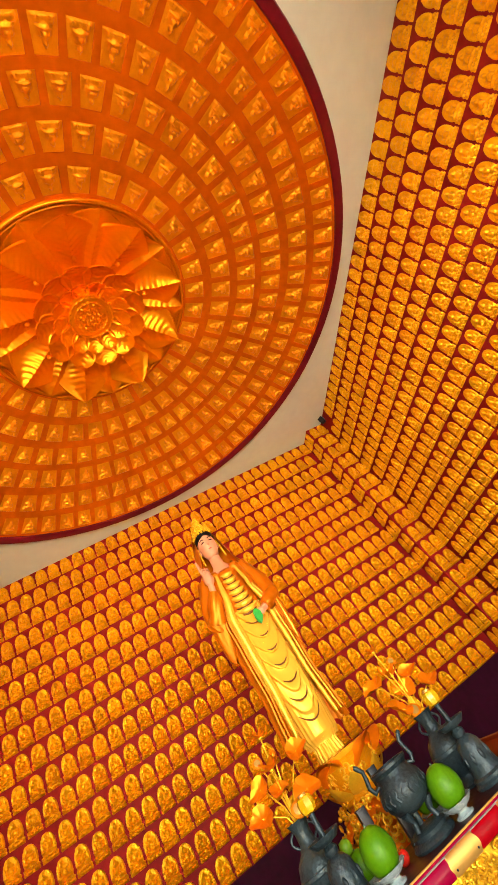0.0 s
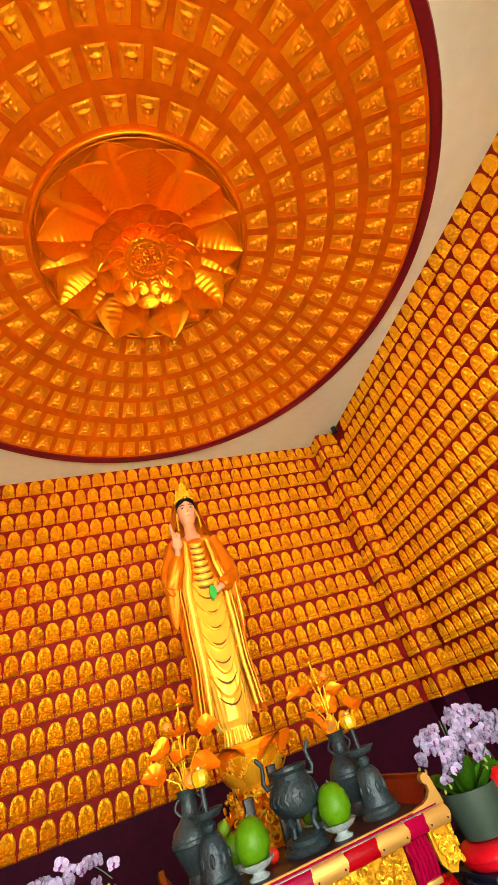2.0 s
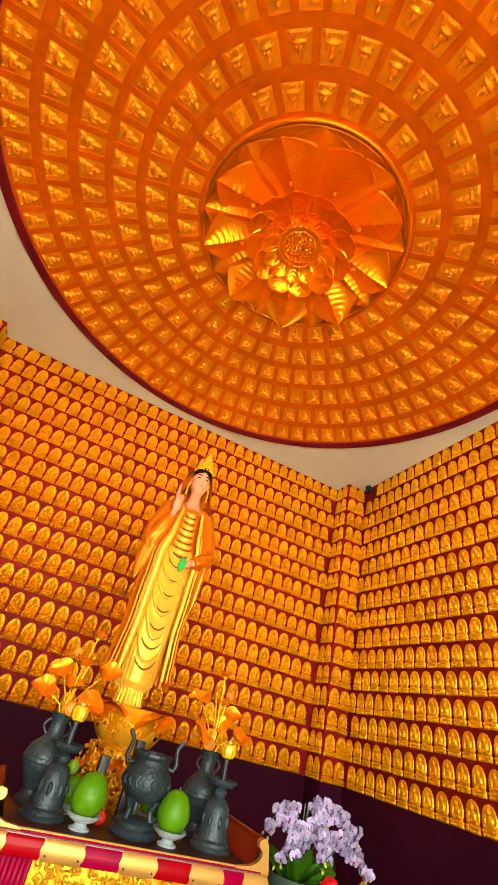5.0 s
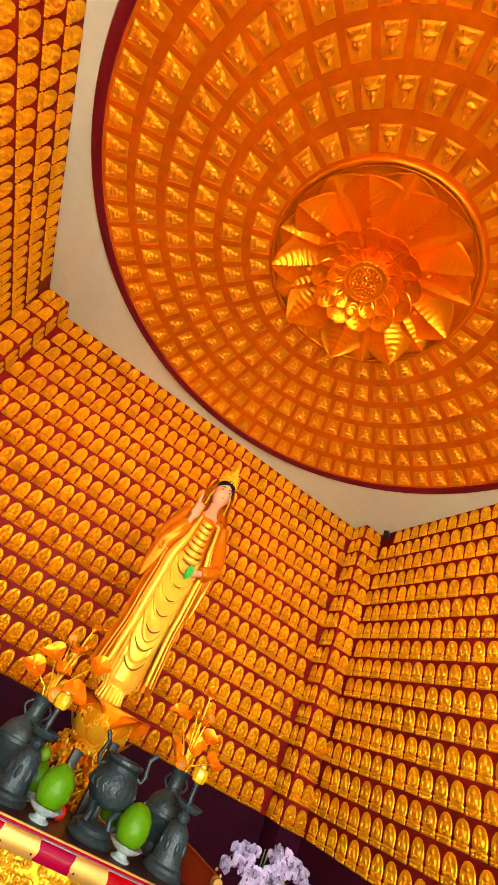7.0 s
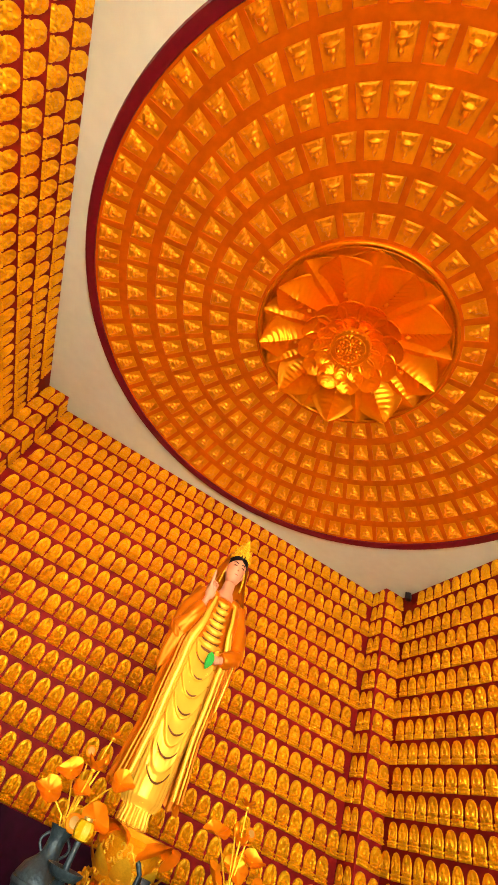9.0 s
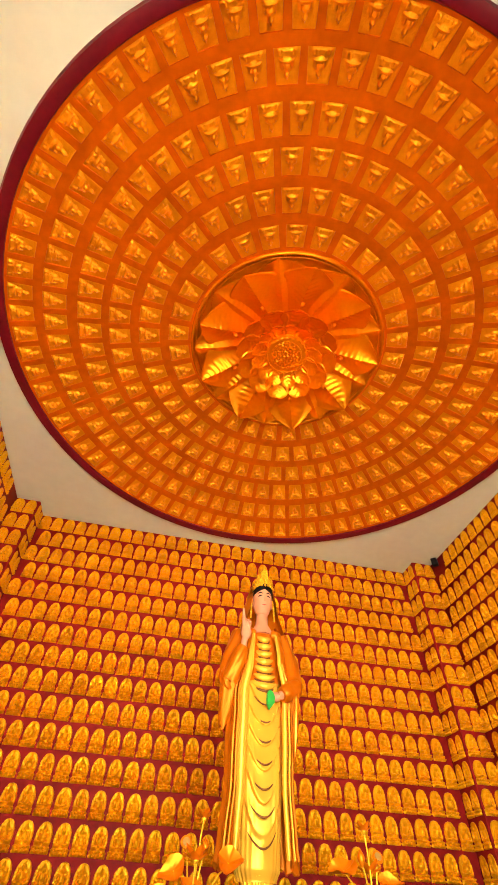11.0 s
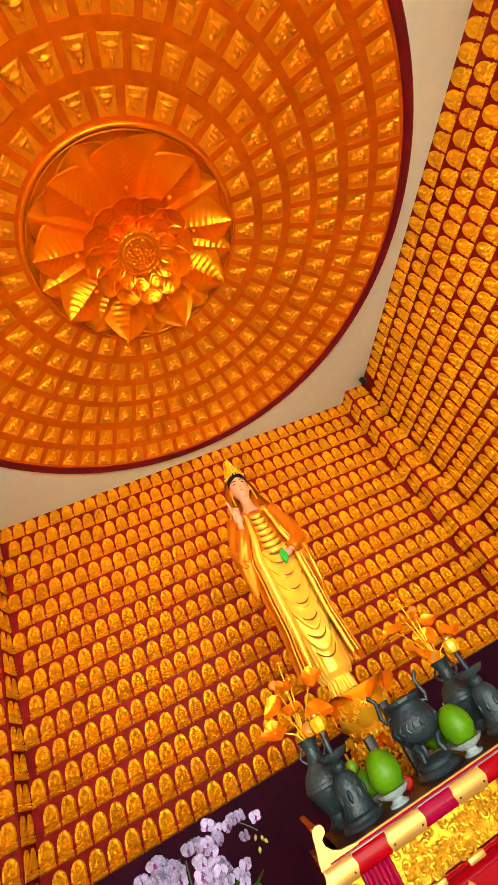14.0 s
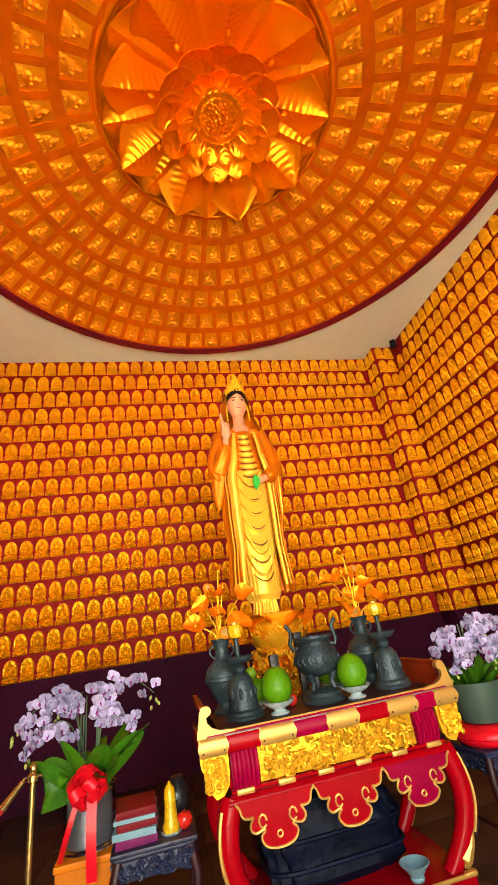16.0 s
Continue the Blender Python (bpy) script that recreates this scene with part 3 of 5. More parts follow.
    def limb(pts, rad, n, slot):
        """A bar through pts, bent smoothly."""
        p = [Vector(q) for q in pts]
        out, ro = [], []
        for i in range(len(p) - 1):
            p0, p1, p2, p3 = p[max(i - 1, 0)], p[i], p[i + 1], p[min(i + 2, len(p) - 1)]
            for k in range(6):
                t = k / 6
                out.append(0.5 * (2 * p1 + (p2 - p0) * t + (2 * p0 - 5 * p1 + 4 * p2 - p3) * t * t + (3 * p1 - p0 - 3 * p2 + p3) * t ** 3))
                ro.append((rad[i] + (rad[i + 1] - rad[i]) * t) * (1 + 0.05 * math.sin(5 * (i + t) + rad[0] * 90)))
        out, ro = out + [p[-1]], ro + [rad[-1]]
        if slot != ORANGE:
            b.tube(out, ro, n, slot)
            return
        rings, up = [], Vector((0.13, 0.95, 0.27))
        for i, q in enumerate(out):
            d = (out[min(i + 1, len(out) - 1)] - out[max(i - 1, 0)]).normalized()
            sd = d.cross(up).normalized()
            ot = sd.cross(d)
            # soft pleats that wind round the sleeve
            rings.append([q + ro[i] * (1 + 0.13 * abs(math.sin(2.5 * (2 * math.pi * k / 48) + 0.22 * i)) - 0.06) * (math.cos(2 * math.pi * k / 48) * sd + math.sin(2 * math.pi * k / 48) * ot) for k in range(48)])
        k = len(out) - 1
        b.sheet(lambda u, v: rings[round(v * k)][round(u * 48) % 48], 48, k, True, slot, None, True)
    # raised arm and its sleeve
    limb([(-0.20, 0, 1.60), (-0.27, -0.02, 1.42), (-0.30, -0.06, 1.24), (-0.285, -0.13, 1.22)], [0.085, 0.09, 0.095, 0.085], 18, ORANGE)
    limb([(-0.295, -0.10, 1.20), (-0.25, -0.15, 1.33), (-0.205, -0.18, 1.44)], [0.085, 0.075, 0.05], 18, ORANGE)
    b.tube([(-0.212, -0.175, 1.40), (-0.195, -0.19, 1.52)], [0.033, 0.028], 10, SKIN)
    b.ball((0.052, 0.032, 0.066), (-0.190, -0.195, 1.555), 12, SKIN)
    for k, (dx, h) in enumerate(((-0.022, 0.17), (-0.008, 0.10), (0.010, 0.09), (0.024, 0.07))):
        b.tube([(-0.190 + dx, -0.197, 1.58), (-0.192 + dx * 1.3, -0.206, 1.58 + h * 0.55), (-0.194 + dx * 1.4, -0.202 - (0.03 if k else 0), 1.58 + h * (1 if not k else 0.7))], [0.019, 0.017, 0.012], 8, SKIN)

    def fall(x0, y0, w, top, bottom, sway):
        def fn(u, v):
            z = top + (bottom - top) * v
            t = 2 * math.pi * u
            a = w * (1 - 0.45 * v * v) * (1 + 0.16 * math.sin(t * 5 + 2 * v))
            return (x0 + sway * v + a * math.cos(t), y0 + 0.10 * v + 0.55 * a * math.sin(t), z + 0.02 * math.sin(t * 4) * v)
        b.sheet(fn, 40, 22, True, ORANGE, None, True)
    fall(-0.285, -0.11, 0.085, 1.22, 0.90, -0.02)
    fall(0.245, -0.13, 0.075, 1.10, 0.68, 0.0)
    # lowered arm across the waist
    limb([(0.19, 0, 1.60), (0.25, -0.03, 1.42), (0.275, -0.08, 1.24), (0.265, -0.14, 1.16)], [0.085, 0.09, 0.092, 0.075], 18, ORANGE)
    limb([(0.27, -0.12, 1.18), (0.20, -0.19, 1.13), (0.14, -0.215, 1.10)], [0.078, 0.068, 0.048], 18, ORANGE)
    for i in range(3):
        b.tube([(0.30 - 0.03 * i, -0.17, 1.22 - 0.012 * i), (0.292 - 0.02 * i, -0.200, 1.08), (0.270 - 0.012 * i, -0.195, 0.86 - 0.03 * i), (0.25, -0.16, 0.70)], [0.006, 0.009, 0.008, 0.004], 6, BRIGHT if i == 1 else ORANGE)
    b.tube([(0.15, -0.21, 1.10), (0.105, -0.225, 1.085)], [0.032, 0.028], 10, SKIN)
    b.ball((0.045, 0.026, 0.034), (0.08, -0.232, 1.075), 12, SKIN)
    for k in range(4):
        b.tube([(0.062, -0.236, 1.092 - 0.014 * k), (0.030, -0.246, 1.085 - 0.016 * k), (0.012, -0.238, 1.075 - 0.016 * k)], [0.010, 0.009, 0.007], 7, SKIN)
    # green jewel: a pointed leaf
    gem = [(0, 0.085), (0.035, 0.07), (0.058, 0.03), (0.052, -0.02), (0.022, -0.06), (-0.004, -0.085), (-0.026, -0.05), (-0.036, 0.0), (-0.03, 0.05)]
    for dy, k in ((-0.262, 0.8), (-0.250, 1.0)):
        b.plate([(0.022 + x * k * 0.8, 1.045 + z * k * 0.8) for x, z in gem], 0.014, JADE, Matrix.Translation((0, dy, 0)))
    b.v = [(x * 0.90, y, z) for x, y, z in b.v]      # slender build below the neck
    for s in (-1, 1):
        b.ball((0.065, 0.055, 0.05), (s * 0.105, -0.07, 1.60), 12, ORANGE)
    # neck, head, hair, crown, veil
    b.lathe([(0.105, 1.60), (0.085, 1.655), (0.058, 1.70), (0.052, 1.80)], 18, SKIN, Matrix.Translation((0, -0.035, 0)))
    b.sheet(lambda u, v: (0.080 * math.sin(2 * math.pi * u) * k1(v), -0.05 - 0.082 * math.cos(2 * math.pi * u) * k1(v), 1.785 + 0.255 * v), 32, 18, True, SKIN, None, True)
    b.tube([(0, -0.130, 1.940), (0, -0.140, 1.905), (0, -0.147, 1.888)], [0.004, 0.007, 0.009], 7, SKIN)
    b.tube([(-0.020, -0.134, 1.852), (0, -0.139, 1.850), (0.020, -0.134, 1.852)], [0.002, 0.005, 0.002], 6, LIPS)
    for s in (-1, 1):
        b.ball((0.012, 0.016, 0.04), (s * 0.090, -0.04, 1.90), 8, SKIN)
        b.tube([(s * 0.098, -0.045, 1.94), (s * 0.106, -0.06, 1.85), (s * 0.108, -0.06, 1.74)], 0.009, 7, CROWN)
        b.tube([(s * 0.018, -0.139, 1.958), (s * 0.040, -0.132, 1.970), (s * 0.060, -0.114, 1.962)], 0.0050, 6, HAIR)
        b.tube([(s * 0.022, -0.137, 1.932), (s * 0.040, -0.132, 1.936), (s * 0.056, -0.119, 1.930)], [0.003, 0.0065, 0.003], 6, HAIR)
    b.sheet(lambda u, v: (0.096 * math.sin(2 * math.pi * u), -0.052 - 0.100 * math.cos(2 * math.pi * u),
                          1.985 + 0.020 * math.cos(2 * math.pi * u) ** 2 - 0.03 * abs(math.sin(2 * math.pi * u)) + 0.050 * v), 32, 3, True, HAIR, None, True)
    b.lathe([(0.096, 2.015), (0.102, 2.03), (0.100, 2.05), (0.086, 2.08), (0.074, 2.13), (0.046, 2.19), (0.020, 2.235), (0.004, 2.26)], 20, CROWN, Matrix.Translation((0, -0.05, 0)))
    crown = [(-0.050, 0), (-0.056, 0.05), (-0.036, 0.085), (-0.030, 0.13), (0, 0.215), (0.030, 0.13), (0.036, 0.085), (0.056, 0.05), (0.050, 0)]
    b.plate([(x, 2.03 + z) for x, z in crown], 0.018, CROWN, Matrix.Translation((0, -0.135, 0)))
    for t in (-40, 40):
        b.plate([(x * 0.55, 0.005 + z * 0.55) for x, z in crown], 0.014, CROWN, Matrix.Translation((0.098 * math.sin(radians(t)), -0.05 - 0.098 * math.cos(radians(t)), 2.03)) @ rot(0, 0, t))
    for k in range(9):
        t = radians(-70 + 17.5 * k)
        b.ball(0.012, (0.104 * math.sin(t), -0.05 - 0.104 * math.cos(t), 2.036), 8, CROWN)
    b.ball((0.016, 0.014, 0.028), (0, -0.150, 2.10), 10, CROWN)
    b.sheet(lambda u, v: ((0.122 + 0.09 * (1 - v) ** 1.6) * math.sin(math.pi * (0.42 + 1.16 * u)) * vs(v), 0.0 - (0.10 + 0.04 * (1 - v)) * math.cos(math.pi * (0.42 + 1.16 * u)) * vs(v), 1.56 + 0.60 * v),
            30, 18, False, ORANGE)
    for s in (-1, 1):
        b.sheet(lambda u, v: tuple(Vector((s * (0.098 + 0.028 * math.sin(7 * v) * u + 0.075 * v * u + 0.115 * v ** 1.5), 0.02 - 0.115 * (1 - u) * (1 - 0.2 * v) - 0.03 * v, 1.98 - 0.42 * v + 0.035 * u * (1 - v) - 0.03 * u * v))), 8, 18, False, ORANGE)
    return b.mesh("statue", [robe_orange, robe_gold, skin_paint, hair_black, jade, crown_gold, lip_paint, crease_shade_brown], 50)


def k1(v):
    """Outline of the head from chin to brow."""
    return lerp_table([(0, 0.55), (0.10, 0.80), (0.30, 1.02), (0.6, 1.12), (0.85, 1.08), (1, 0.9)], v)[0]


def vs(v):
    return math.sqrt(max(0.02, 1 - max(0, v - 0.62) ** 2 / 0.16))


statue = new("statue", build_statue())
statue.matrix_basis = pose(-0.032, -2.42, 1.475) @ Matrix.Diagonal((0.95, 0.95, 0.957, 1))
tagged(statue, "tall gilded robed statue holding a green leaf jewel", "statue")


# ---- pedestal of petals under the statue ----
def petal(b, m, length, width, lift, curl, slot=0, nu=8, nv=10, rib=0.0, thick=0.006, point=0.0, full=False):
    """A cupped petal from the origin along +y, rising by lift; curl bends its tip."""
    def shape(v):
        if full:
            return max(0.02, (0.45 + 0.55 * min(1.0, 1.7 * v)) * max(0.0, 1 - max(0.0, v - 0.62) ** 1.5 / 0.234))
        w = math.sin(math.pi * min(1.0, 0.16 + 0.84 * v)) ** 0.7
        if point:
            w = w * (1 - point * max(0, v - 0.6) / 0.4) if v < 1 else 0.02
        return max(0.02, w)

    def fn(u, v, off=0.0):
        x = 2 * u - 1
        w = shape(v) * width / 2
        z = lift * v + curl * v ** 3 - (0.15 * width * (1 - x * x) if not full else 0.13 * width * (1 - abs(x) ** 1.3)) * shape(v) + rib * (((8 * v - 2.4 * abs(x)) % 1.0) - 0.5) * 2 * max(0.0, 1 - 1.4 * abs(x)) * min(1.0, 3 * (1 - v)) + off
        return (x * w, length * v, z)
    b.sheet(fn, nu, nv, False, slot, m)
    b.sheet(lambda u, v: fn(1 - u, v, thick), nu, nv, False, slot, m)
    return b


pedestal = thing("lotus_pedestal", "gilded lotus pedestal with orange petals carrying the statue", "pedestal", pose(0.03, -2.42, 0))
part("plinth", Body().lathe([(0.42, 0.0), (0.42, 0.10), (0.38, 0.13), (0.36, 0.62), (0.40, 0.66), (0.40, 0.74), (0.34, 0.78)], 8), lacquer_dark, pedestal)
part("column", Body().lathe([(0.30, 0.78), (0.20, 0.84), (0.12, 0.92), (0.10, 1.10), (0.13, 1.20), (0.15, 1.24)], 28), petal_orange, pedestal)
part("drum", Body().lathe([(0.12, 1.20), (0.155, 1.215), (0.165, 1.26), (0.185, 1.32), (0.20, 1.38), (0.215, 1.41), (0.19, 1.44)], 30), drum_gold, pedestal, "embossed gilded drum")
orn = Body()
rng = random.Random(5)
for i in range(330):
    a, z = rng.uniform(0, 2 * math.pi), rng.uniform(0.90, 1.22)
    r = 0.17 + 0.08 * math.sin((z - 0.8) * 7) + rng.uniform(-0.05, 0.04)
    if i % 4:
        q, k0 = rng.uniform(0.018, 0.036), rng.uniform(0, 6.28)
        pts = [(r * math.cos(a + q / r * (1 - k / 9) * math.cos(k0 + 0.8 * k)), r * math.sin(a + q / r * (1 - k / 9) * math.cos(k0 + 0.8 * k)), z + q * (1 - k / 9) * math.sin(k0 + 0.8 * k)) for k in range(8)]
        orn.tube(pts, [0.004, 0.007, 0.009, 0.009, 0.008, 0.007, 0.006, 0.003], 6)
    else:
        orn.ball(rng.uniform(0.010, 0.020), (r * math.cos(a), r * math.sin(a), z), 8)
relief = Body()
for i in range(90):
    a, z = rng.uniform(0, 2 * math.pi), rng.uniform(1.24, 1.40)
    r = 0.168 + (z - 1.24) * 0.28
    q, k0 = rng.uniform(0.014, 0.030), rng.uniform(0, 6.28)
    relief.tube([(r * math.cos(a + q / r * (1 - k / 9) * math.cos(k0 + 0.8 * k)), r * math.sin(a + q / r * (1 - k / 9) * math.cos(k0 + 0.8 * k)), z + q * (1 - k / 9) * math.sin(k0 + 0.8 * k)) for k in range(8)],
                [0.003, 0.006, 0.007, 0.007, 0.006, 0.006, 0.005, 0.003], 6)
tagged(part("scroll_relief", relief, ornate_gold, pedestal, "gilded scroll relief"), kind="stuff")
tagged(part("openwork", orn, ornate_gold, pedestal, "glittering gilded scrollwork"), kind="stuff")
for n, r0, z0, ln, wd, lf, tn, mt in ((8, 0.12, 1.19, 0.17, 0.17, -0.10, 10, petal_orange), (8, 0.12, 1.23, 0.13, 0.13, 0.09, 30, ornate_gold)):
    me = petal(Body(), Matrix.Identity(4), ln, wd, lf, 0.03 if lf > 0 else -0.05, nu=10, nv=12).mesh("petal", mt, 60)
    for i in range(n):
        a = 360 * i / n + tn
        part("petal", me, None, pedestal, m=pose(-r0 * math.sin(radians(a)), r0 * math.cos(radians(a)), z0, 0, 0, a))


def leafdisc(u, v):
    t = 2 * math.pi * u
    r = 0.03 + 0.23 * v * (1 + 0.30 * math.sin(5 * t + 1) * v)
    return (r * math.cos(t), r * math.sin(t), 1.452 - 0.03 * v ** 3 + 0.055 * v * v * math.sin(5 * t + 0.5))


part("leaf_top", Body().sheet(leafdisc, 60, 12, True, 0).sheet(lambda u, v: tuple(Vector(leafdisc(1 - u, v)) - Vector((0, 0, 0.016))), 60, 12, True), petal_orange, pedestal, "curled orange lotus leaf")
part("seat", Body().lathe([(0.13, 1.40), (0.185, 1.445), (0.20, 1.470), (0.18, 1.4745)], 32), ornate_gold, pedestal)


# ---- lotus medallion in the middle of the dome ----
medal = thing("lotus_medallion", "large gilded lotus relief at the centre of the dome", "medallion", pose(CX, CY, 0))
part("backing", Body().sheet(lambda u, v: ((0.02 + 1.16 * v) * math.cos(-2 * math.pi * u), (0.02 + 1.16 * v) * math.sin(-2 * math.pi * u), 6.29 - 0.125 * v ** 4), 96, 12, True), lotus_gold, medal)
for r, w, z in ((1.168, 0.024, 6.150), (1.122, 0.012, 6.172)):
    part("ring", Body().sheet(lambda u, v: ((r + w * math.cos(2 * math.pi * v)) * math.cos(2 * math.pi * u), (r + w * math.cos(2 * math.pi * v)) * math.sin(2 * math.pi * u), z + w * math.sin(2 * math.pi * v)), 96, 10, True),
         lotus_gold, medal)


def medal_petals(n, r0, length, width, z, drop, ridge, rib, turn, name, cup=False, nv=30):
    """Petals under the dome, hanging lower towards the tip; short notched ribs flank the ridge."""
    def shape(v):
        if cup:
            return max(0.03, (0.62 + 0.38 * min(1.0, v / 0.45)) * math.sqrt(max(0.0, 1 - max(0.0, (v - 0.45) / 0.55) ** 2.4)))
        k = min(1.0, v / 0.60)
        w = 0.46 + 0.54 * k * k * (3 - 2 * k)
        e = max(0.0, (v - 0.60) / 0.40)
        return max(0.02, w * (1 - 0.82 * e ** 1.5 - 0.18 * e ** 6))

    def fn(u, v):
        x = 2 * u - 1
        w = shape(v)
        mask = max(0.0, 1 - (abs(x) / 0.50) ** 3)
        if cup:
            down = drop * v ** 2.2 + ridge * x * x * w + rib * math.sin(40 * (v - 0.20 * abs(x))) * mask
        else:
            notch = math.sin(66 * (v - 0.26 * abs(x)))
            down = drop * (0.25 * v + 0.75 * v ** 3) + ridge * w * (1 - abs(x) ** 0.85) + rib * notch * mask * min(1.0, 4 * (1 - v)) * min(1.0, 5 * v)
            down -= 0.030 * math.sin(math.pi * min(1.0, abs(x) * 1.15)) * w
        if u in (0, 1) or v == 1:
            down -= 0.022
        return (-x * w * width / 2, length * v, -down)
    me = Body().sheet(fn, 24, nv).mesh(name, lotus_gold, 42)
    for i in range(n):
        a = 360 * i / n + turn
        part(name, me, None, medal, m=pose(-r0 * math.sin(radians(a)), r0 * math.cos(radians(a)), z, 0, 0, a))


medal_petals(9, 0.45, 0.690, 0.78, 6.280, 0.200, 0.090, 0.003, 0.3, "back_petal", nv=100)
medal_petals(9, 0.45, 0.660, 0.70, 6.275, 0.320, 0.130, 0.006, -19.7, "outer_petal", nv=100)
for i in range(9):
    a = radians(30.3 + 40 * i)
    part("bead", Body().ball((0.034, 0.026, 0.034), (0, 0, 0), 12), lotus_gold, medal, m=pose(0.665 * math.cos(a), 0.665 * math.sin(a), 6.045, 0, 0, 30.3 + 40 * i))
medal_petals(12, 0.30, 0.320, 0.36, 6.170, 0.190, 0.055, 0.004, -3, "middle_petal", True, 48)
medal_petals(13, 0.20, 0.235, 0.215, 6.105, 0.130, 0.040, 0.003, -19, "inner_petal", True, 36)
part("seed_cup", Body().lathe([(0.27, 6.20), (0.255, 6.08), (0.250, 6.045), (0.23, 6.038), (0.02, 6.035)], 40), lotus_gold, medal)
for r in (0.240, 0.178):
    part("rope_ring", Body().sheet(lambda u, v: ((r + 0.014 * math.cos(2 * math.pi * v)) * math.cos(2 * math.pi * u), (r + 0.014 * math.cos(2 * math.pi * v)) * math.sin(2 * math.pi * u),
                                                 6.036 + 0.014 * math.sin(2 * math.pi * v) + 0.004 * math.sin(2 * math.pi * (24 * u + v))), 144, 8, True), lotus_gold, medal)
seeds = Body()
rng = random.Random(41)
for i in range(46):
    r, a = 0.155 * math.sqrt((i + 0.5) / 46), i * 2.39996
    c = Vector((r * math.cos(a), r * math.sin(a), 6.033))
    d = rng.uniform(0, 3.14)
    seeds.tube([c - Vector((0.018 * math.cos(d), 0.018 * math.sin(d), -0.004)), c - Vector((0, 0, 0.006)), c + Vector((0.018 * math.cos(d), 0.018 * math.sin(d), 0.004))], [0.004, 0.013, 0.004], 7)
part("seed_relief", seeds, lotus_gold, medal)


# ---- altar table ----
TY, TD = -3.45, 0.56           # front edge and depth
table = thing("altar_table", "red lacquered altar table with carved gilded panels", "table", pose(0, TY + TD / 2, 0))


F = -TD / 2                    # front, in the table's own space
part("tabletop", Body().box((1.30, TD - 0.02, 0.03), (0, 0, 0.952), 0.006), lacquer_dark, table, "dark red lacquered top")
for z, mt, d in ((0.962, pale_gold, 0.0), (0.955, lacquer_magenta, 0.006), (0.947, steel, 0.010)):
    part("moulding", Body().tube([(-0.66, F - d, z), (0.66, F - d, z)], 0.0052, 8), mt, table)
# checkered band
edges = [-0.70, -0.565, -0.405, -0.225, -0.055, 0.115, 0.285, 0.455, 0.565, 0.70]
for i, (x0, x1) in enumerate(zip(edges, edges[1:])):
    gold = i % 2 == 0
    b = Body()

    def roll(u, v, x0=x0, x1=x1, gold=gold):
        t = -0.5 * math.pi + math.pi * v
        rr = 0.036 + (0.003 if gold else 0)
        wob = 0.006 * math.sin(v * math.pi * 3) * (1 if u == 0 else -1 if u == 1 else 0) if gold else 0
        return (x0 + (x1 - x0) * u + wob, F - 0.012 - (0.014 if not gold else 0.017) * math.cos(t), 0.911 + rr * math.sin(t))
    b.sheet(roll, 6, 10)
    b.box((x1 - x0, 0.03, 0.07), ((x0 + x1) / 2, F + 0.004, 0.911), 0.004)
    bd = part("band", b, pale_gold if gold else (lacquer_red if i % 4 == 1 else lacquer_magenta), table)
    if gold:
        for sx in (x0 + 0.018, x1 - 0.018):
            part("rivet", Body().ball(0.0045, (sx, F - 0.03, 0.895), 8), black_plastic, bd)
for s in (-1, 1):
    part("end_band", Body().box((0.03, TD - 0.03, 0.07), (s * 0.683, 0.0, 0.911), 0.006), lacquer_red, table)
    # raised scroll ends, running back over the depth of the top
    curve = [(0.704, 0.948), (0.702, 0.975), (0.692, 1.015), (0.686, 1.055), (0.676, 1.076), (0.658, 1.083), (0.640, 1.076), (0.633, 1.058), (0.641, 1.042), (0.655, 1.032), (0.652, 1.010), (0.632, 0.988), (0.596, 0.973), (0.545, 0.968), (0.52, 0.962), (0.52, 0.948)]
    sc = part("scroll_end", Body().plate([(s * x, z) for x, z in (curve if s > 0 else curve)], 0.028), pale_gold, table, "pale gold upturned scroll", m=pose(0, F + 0.004, 0))
    part("scroll_eye", Body().tube([(s * 0.650, -0.020, 1.060), (s * 0.650, 0.016, 1.060)], 0.021, 16), pale_gold, sc)
    part("end_board", Body().sheet(lambda u, v: (s * (0.60 + 0.072 * v), F + 0.02 + (TD - 0.04) * u, 0.965 + 0.115 * v ** 0.7), 6, 8).sheet(
        lambda u, v: (s * (0.618 + 0.072 * v), F + 0.02 + (TD - 0.04) * (1 - u), 0.955 + 0.117 * v ** 0.7), 6, 8).box((0.03, TD - 0.04, 0.02), (s * 0.668, 0, 1.07), 0.006), end_red, table, "reddish brown end board")


def carve(w, h, seed, n, deep=0.03):
    """Scrolls and leaves in high relief on a panel."""
    r = random.Random(seed)
    b = Body()
    for i in range(n):
        x, z = r.uniform(-0.47, 0.47) * w, r.uniform(-0.44, 0.44) * h
        q, turn, k = r.uniform(0.010, 0.024), r.uniform(0, 6.28), r.choice((-1, 1))
        pts = [(x + q * (1 - j / 9) * math.cos(turn + k * j * 0.75) , -deep * (0.25 + 0.5 * (j / 7)), z + q * (1 - j / 9) * math.sin(turn + k * j * 0.75)) for j in range(8)]
        pts = [(max(-w / 2, min(w / 2, p[0])), p[1], max(-h / 2, min(h / 2, p[2]))) for p in pts]
        b.tube(pts, [0.003, 0.006, 0.0075, 0.0075, 0.007, 0.006, 0.005, 0.003], 6)
        if i % 3 == 0:
            b.ball((0.010, 0.010, 0.007), (x * 0.98, -deep * 0.5, z * 0.95), 8)
    return b


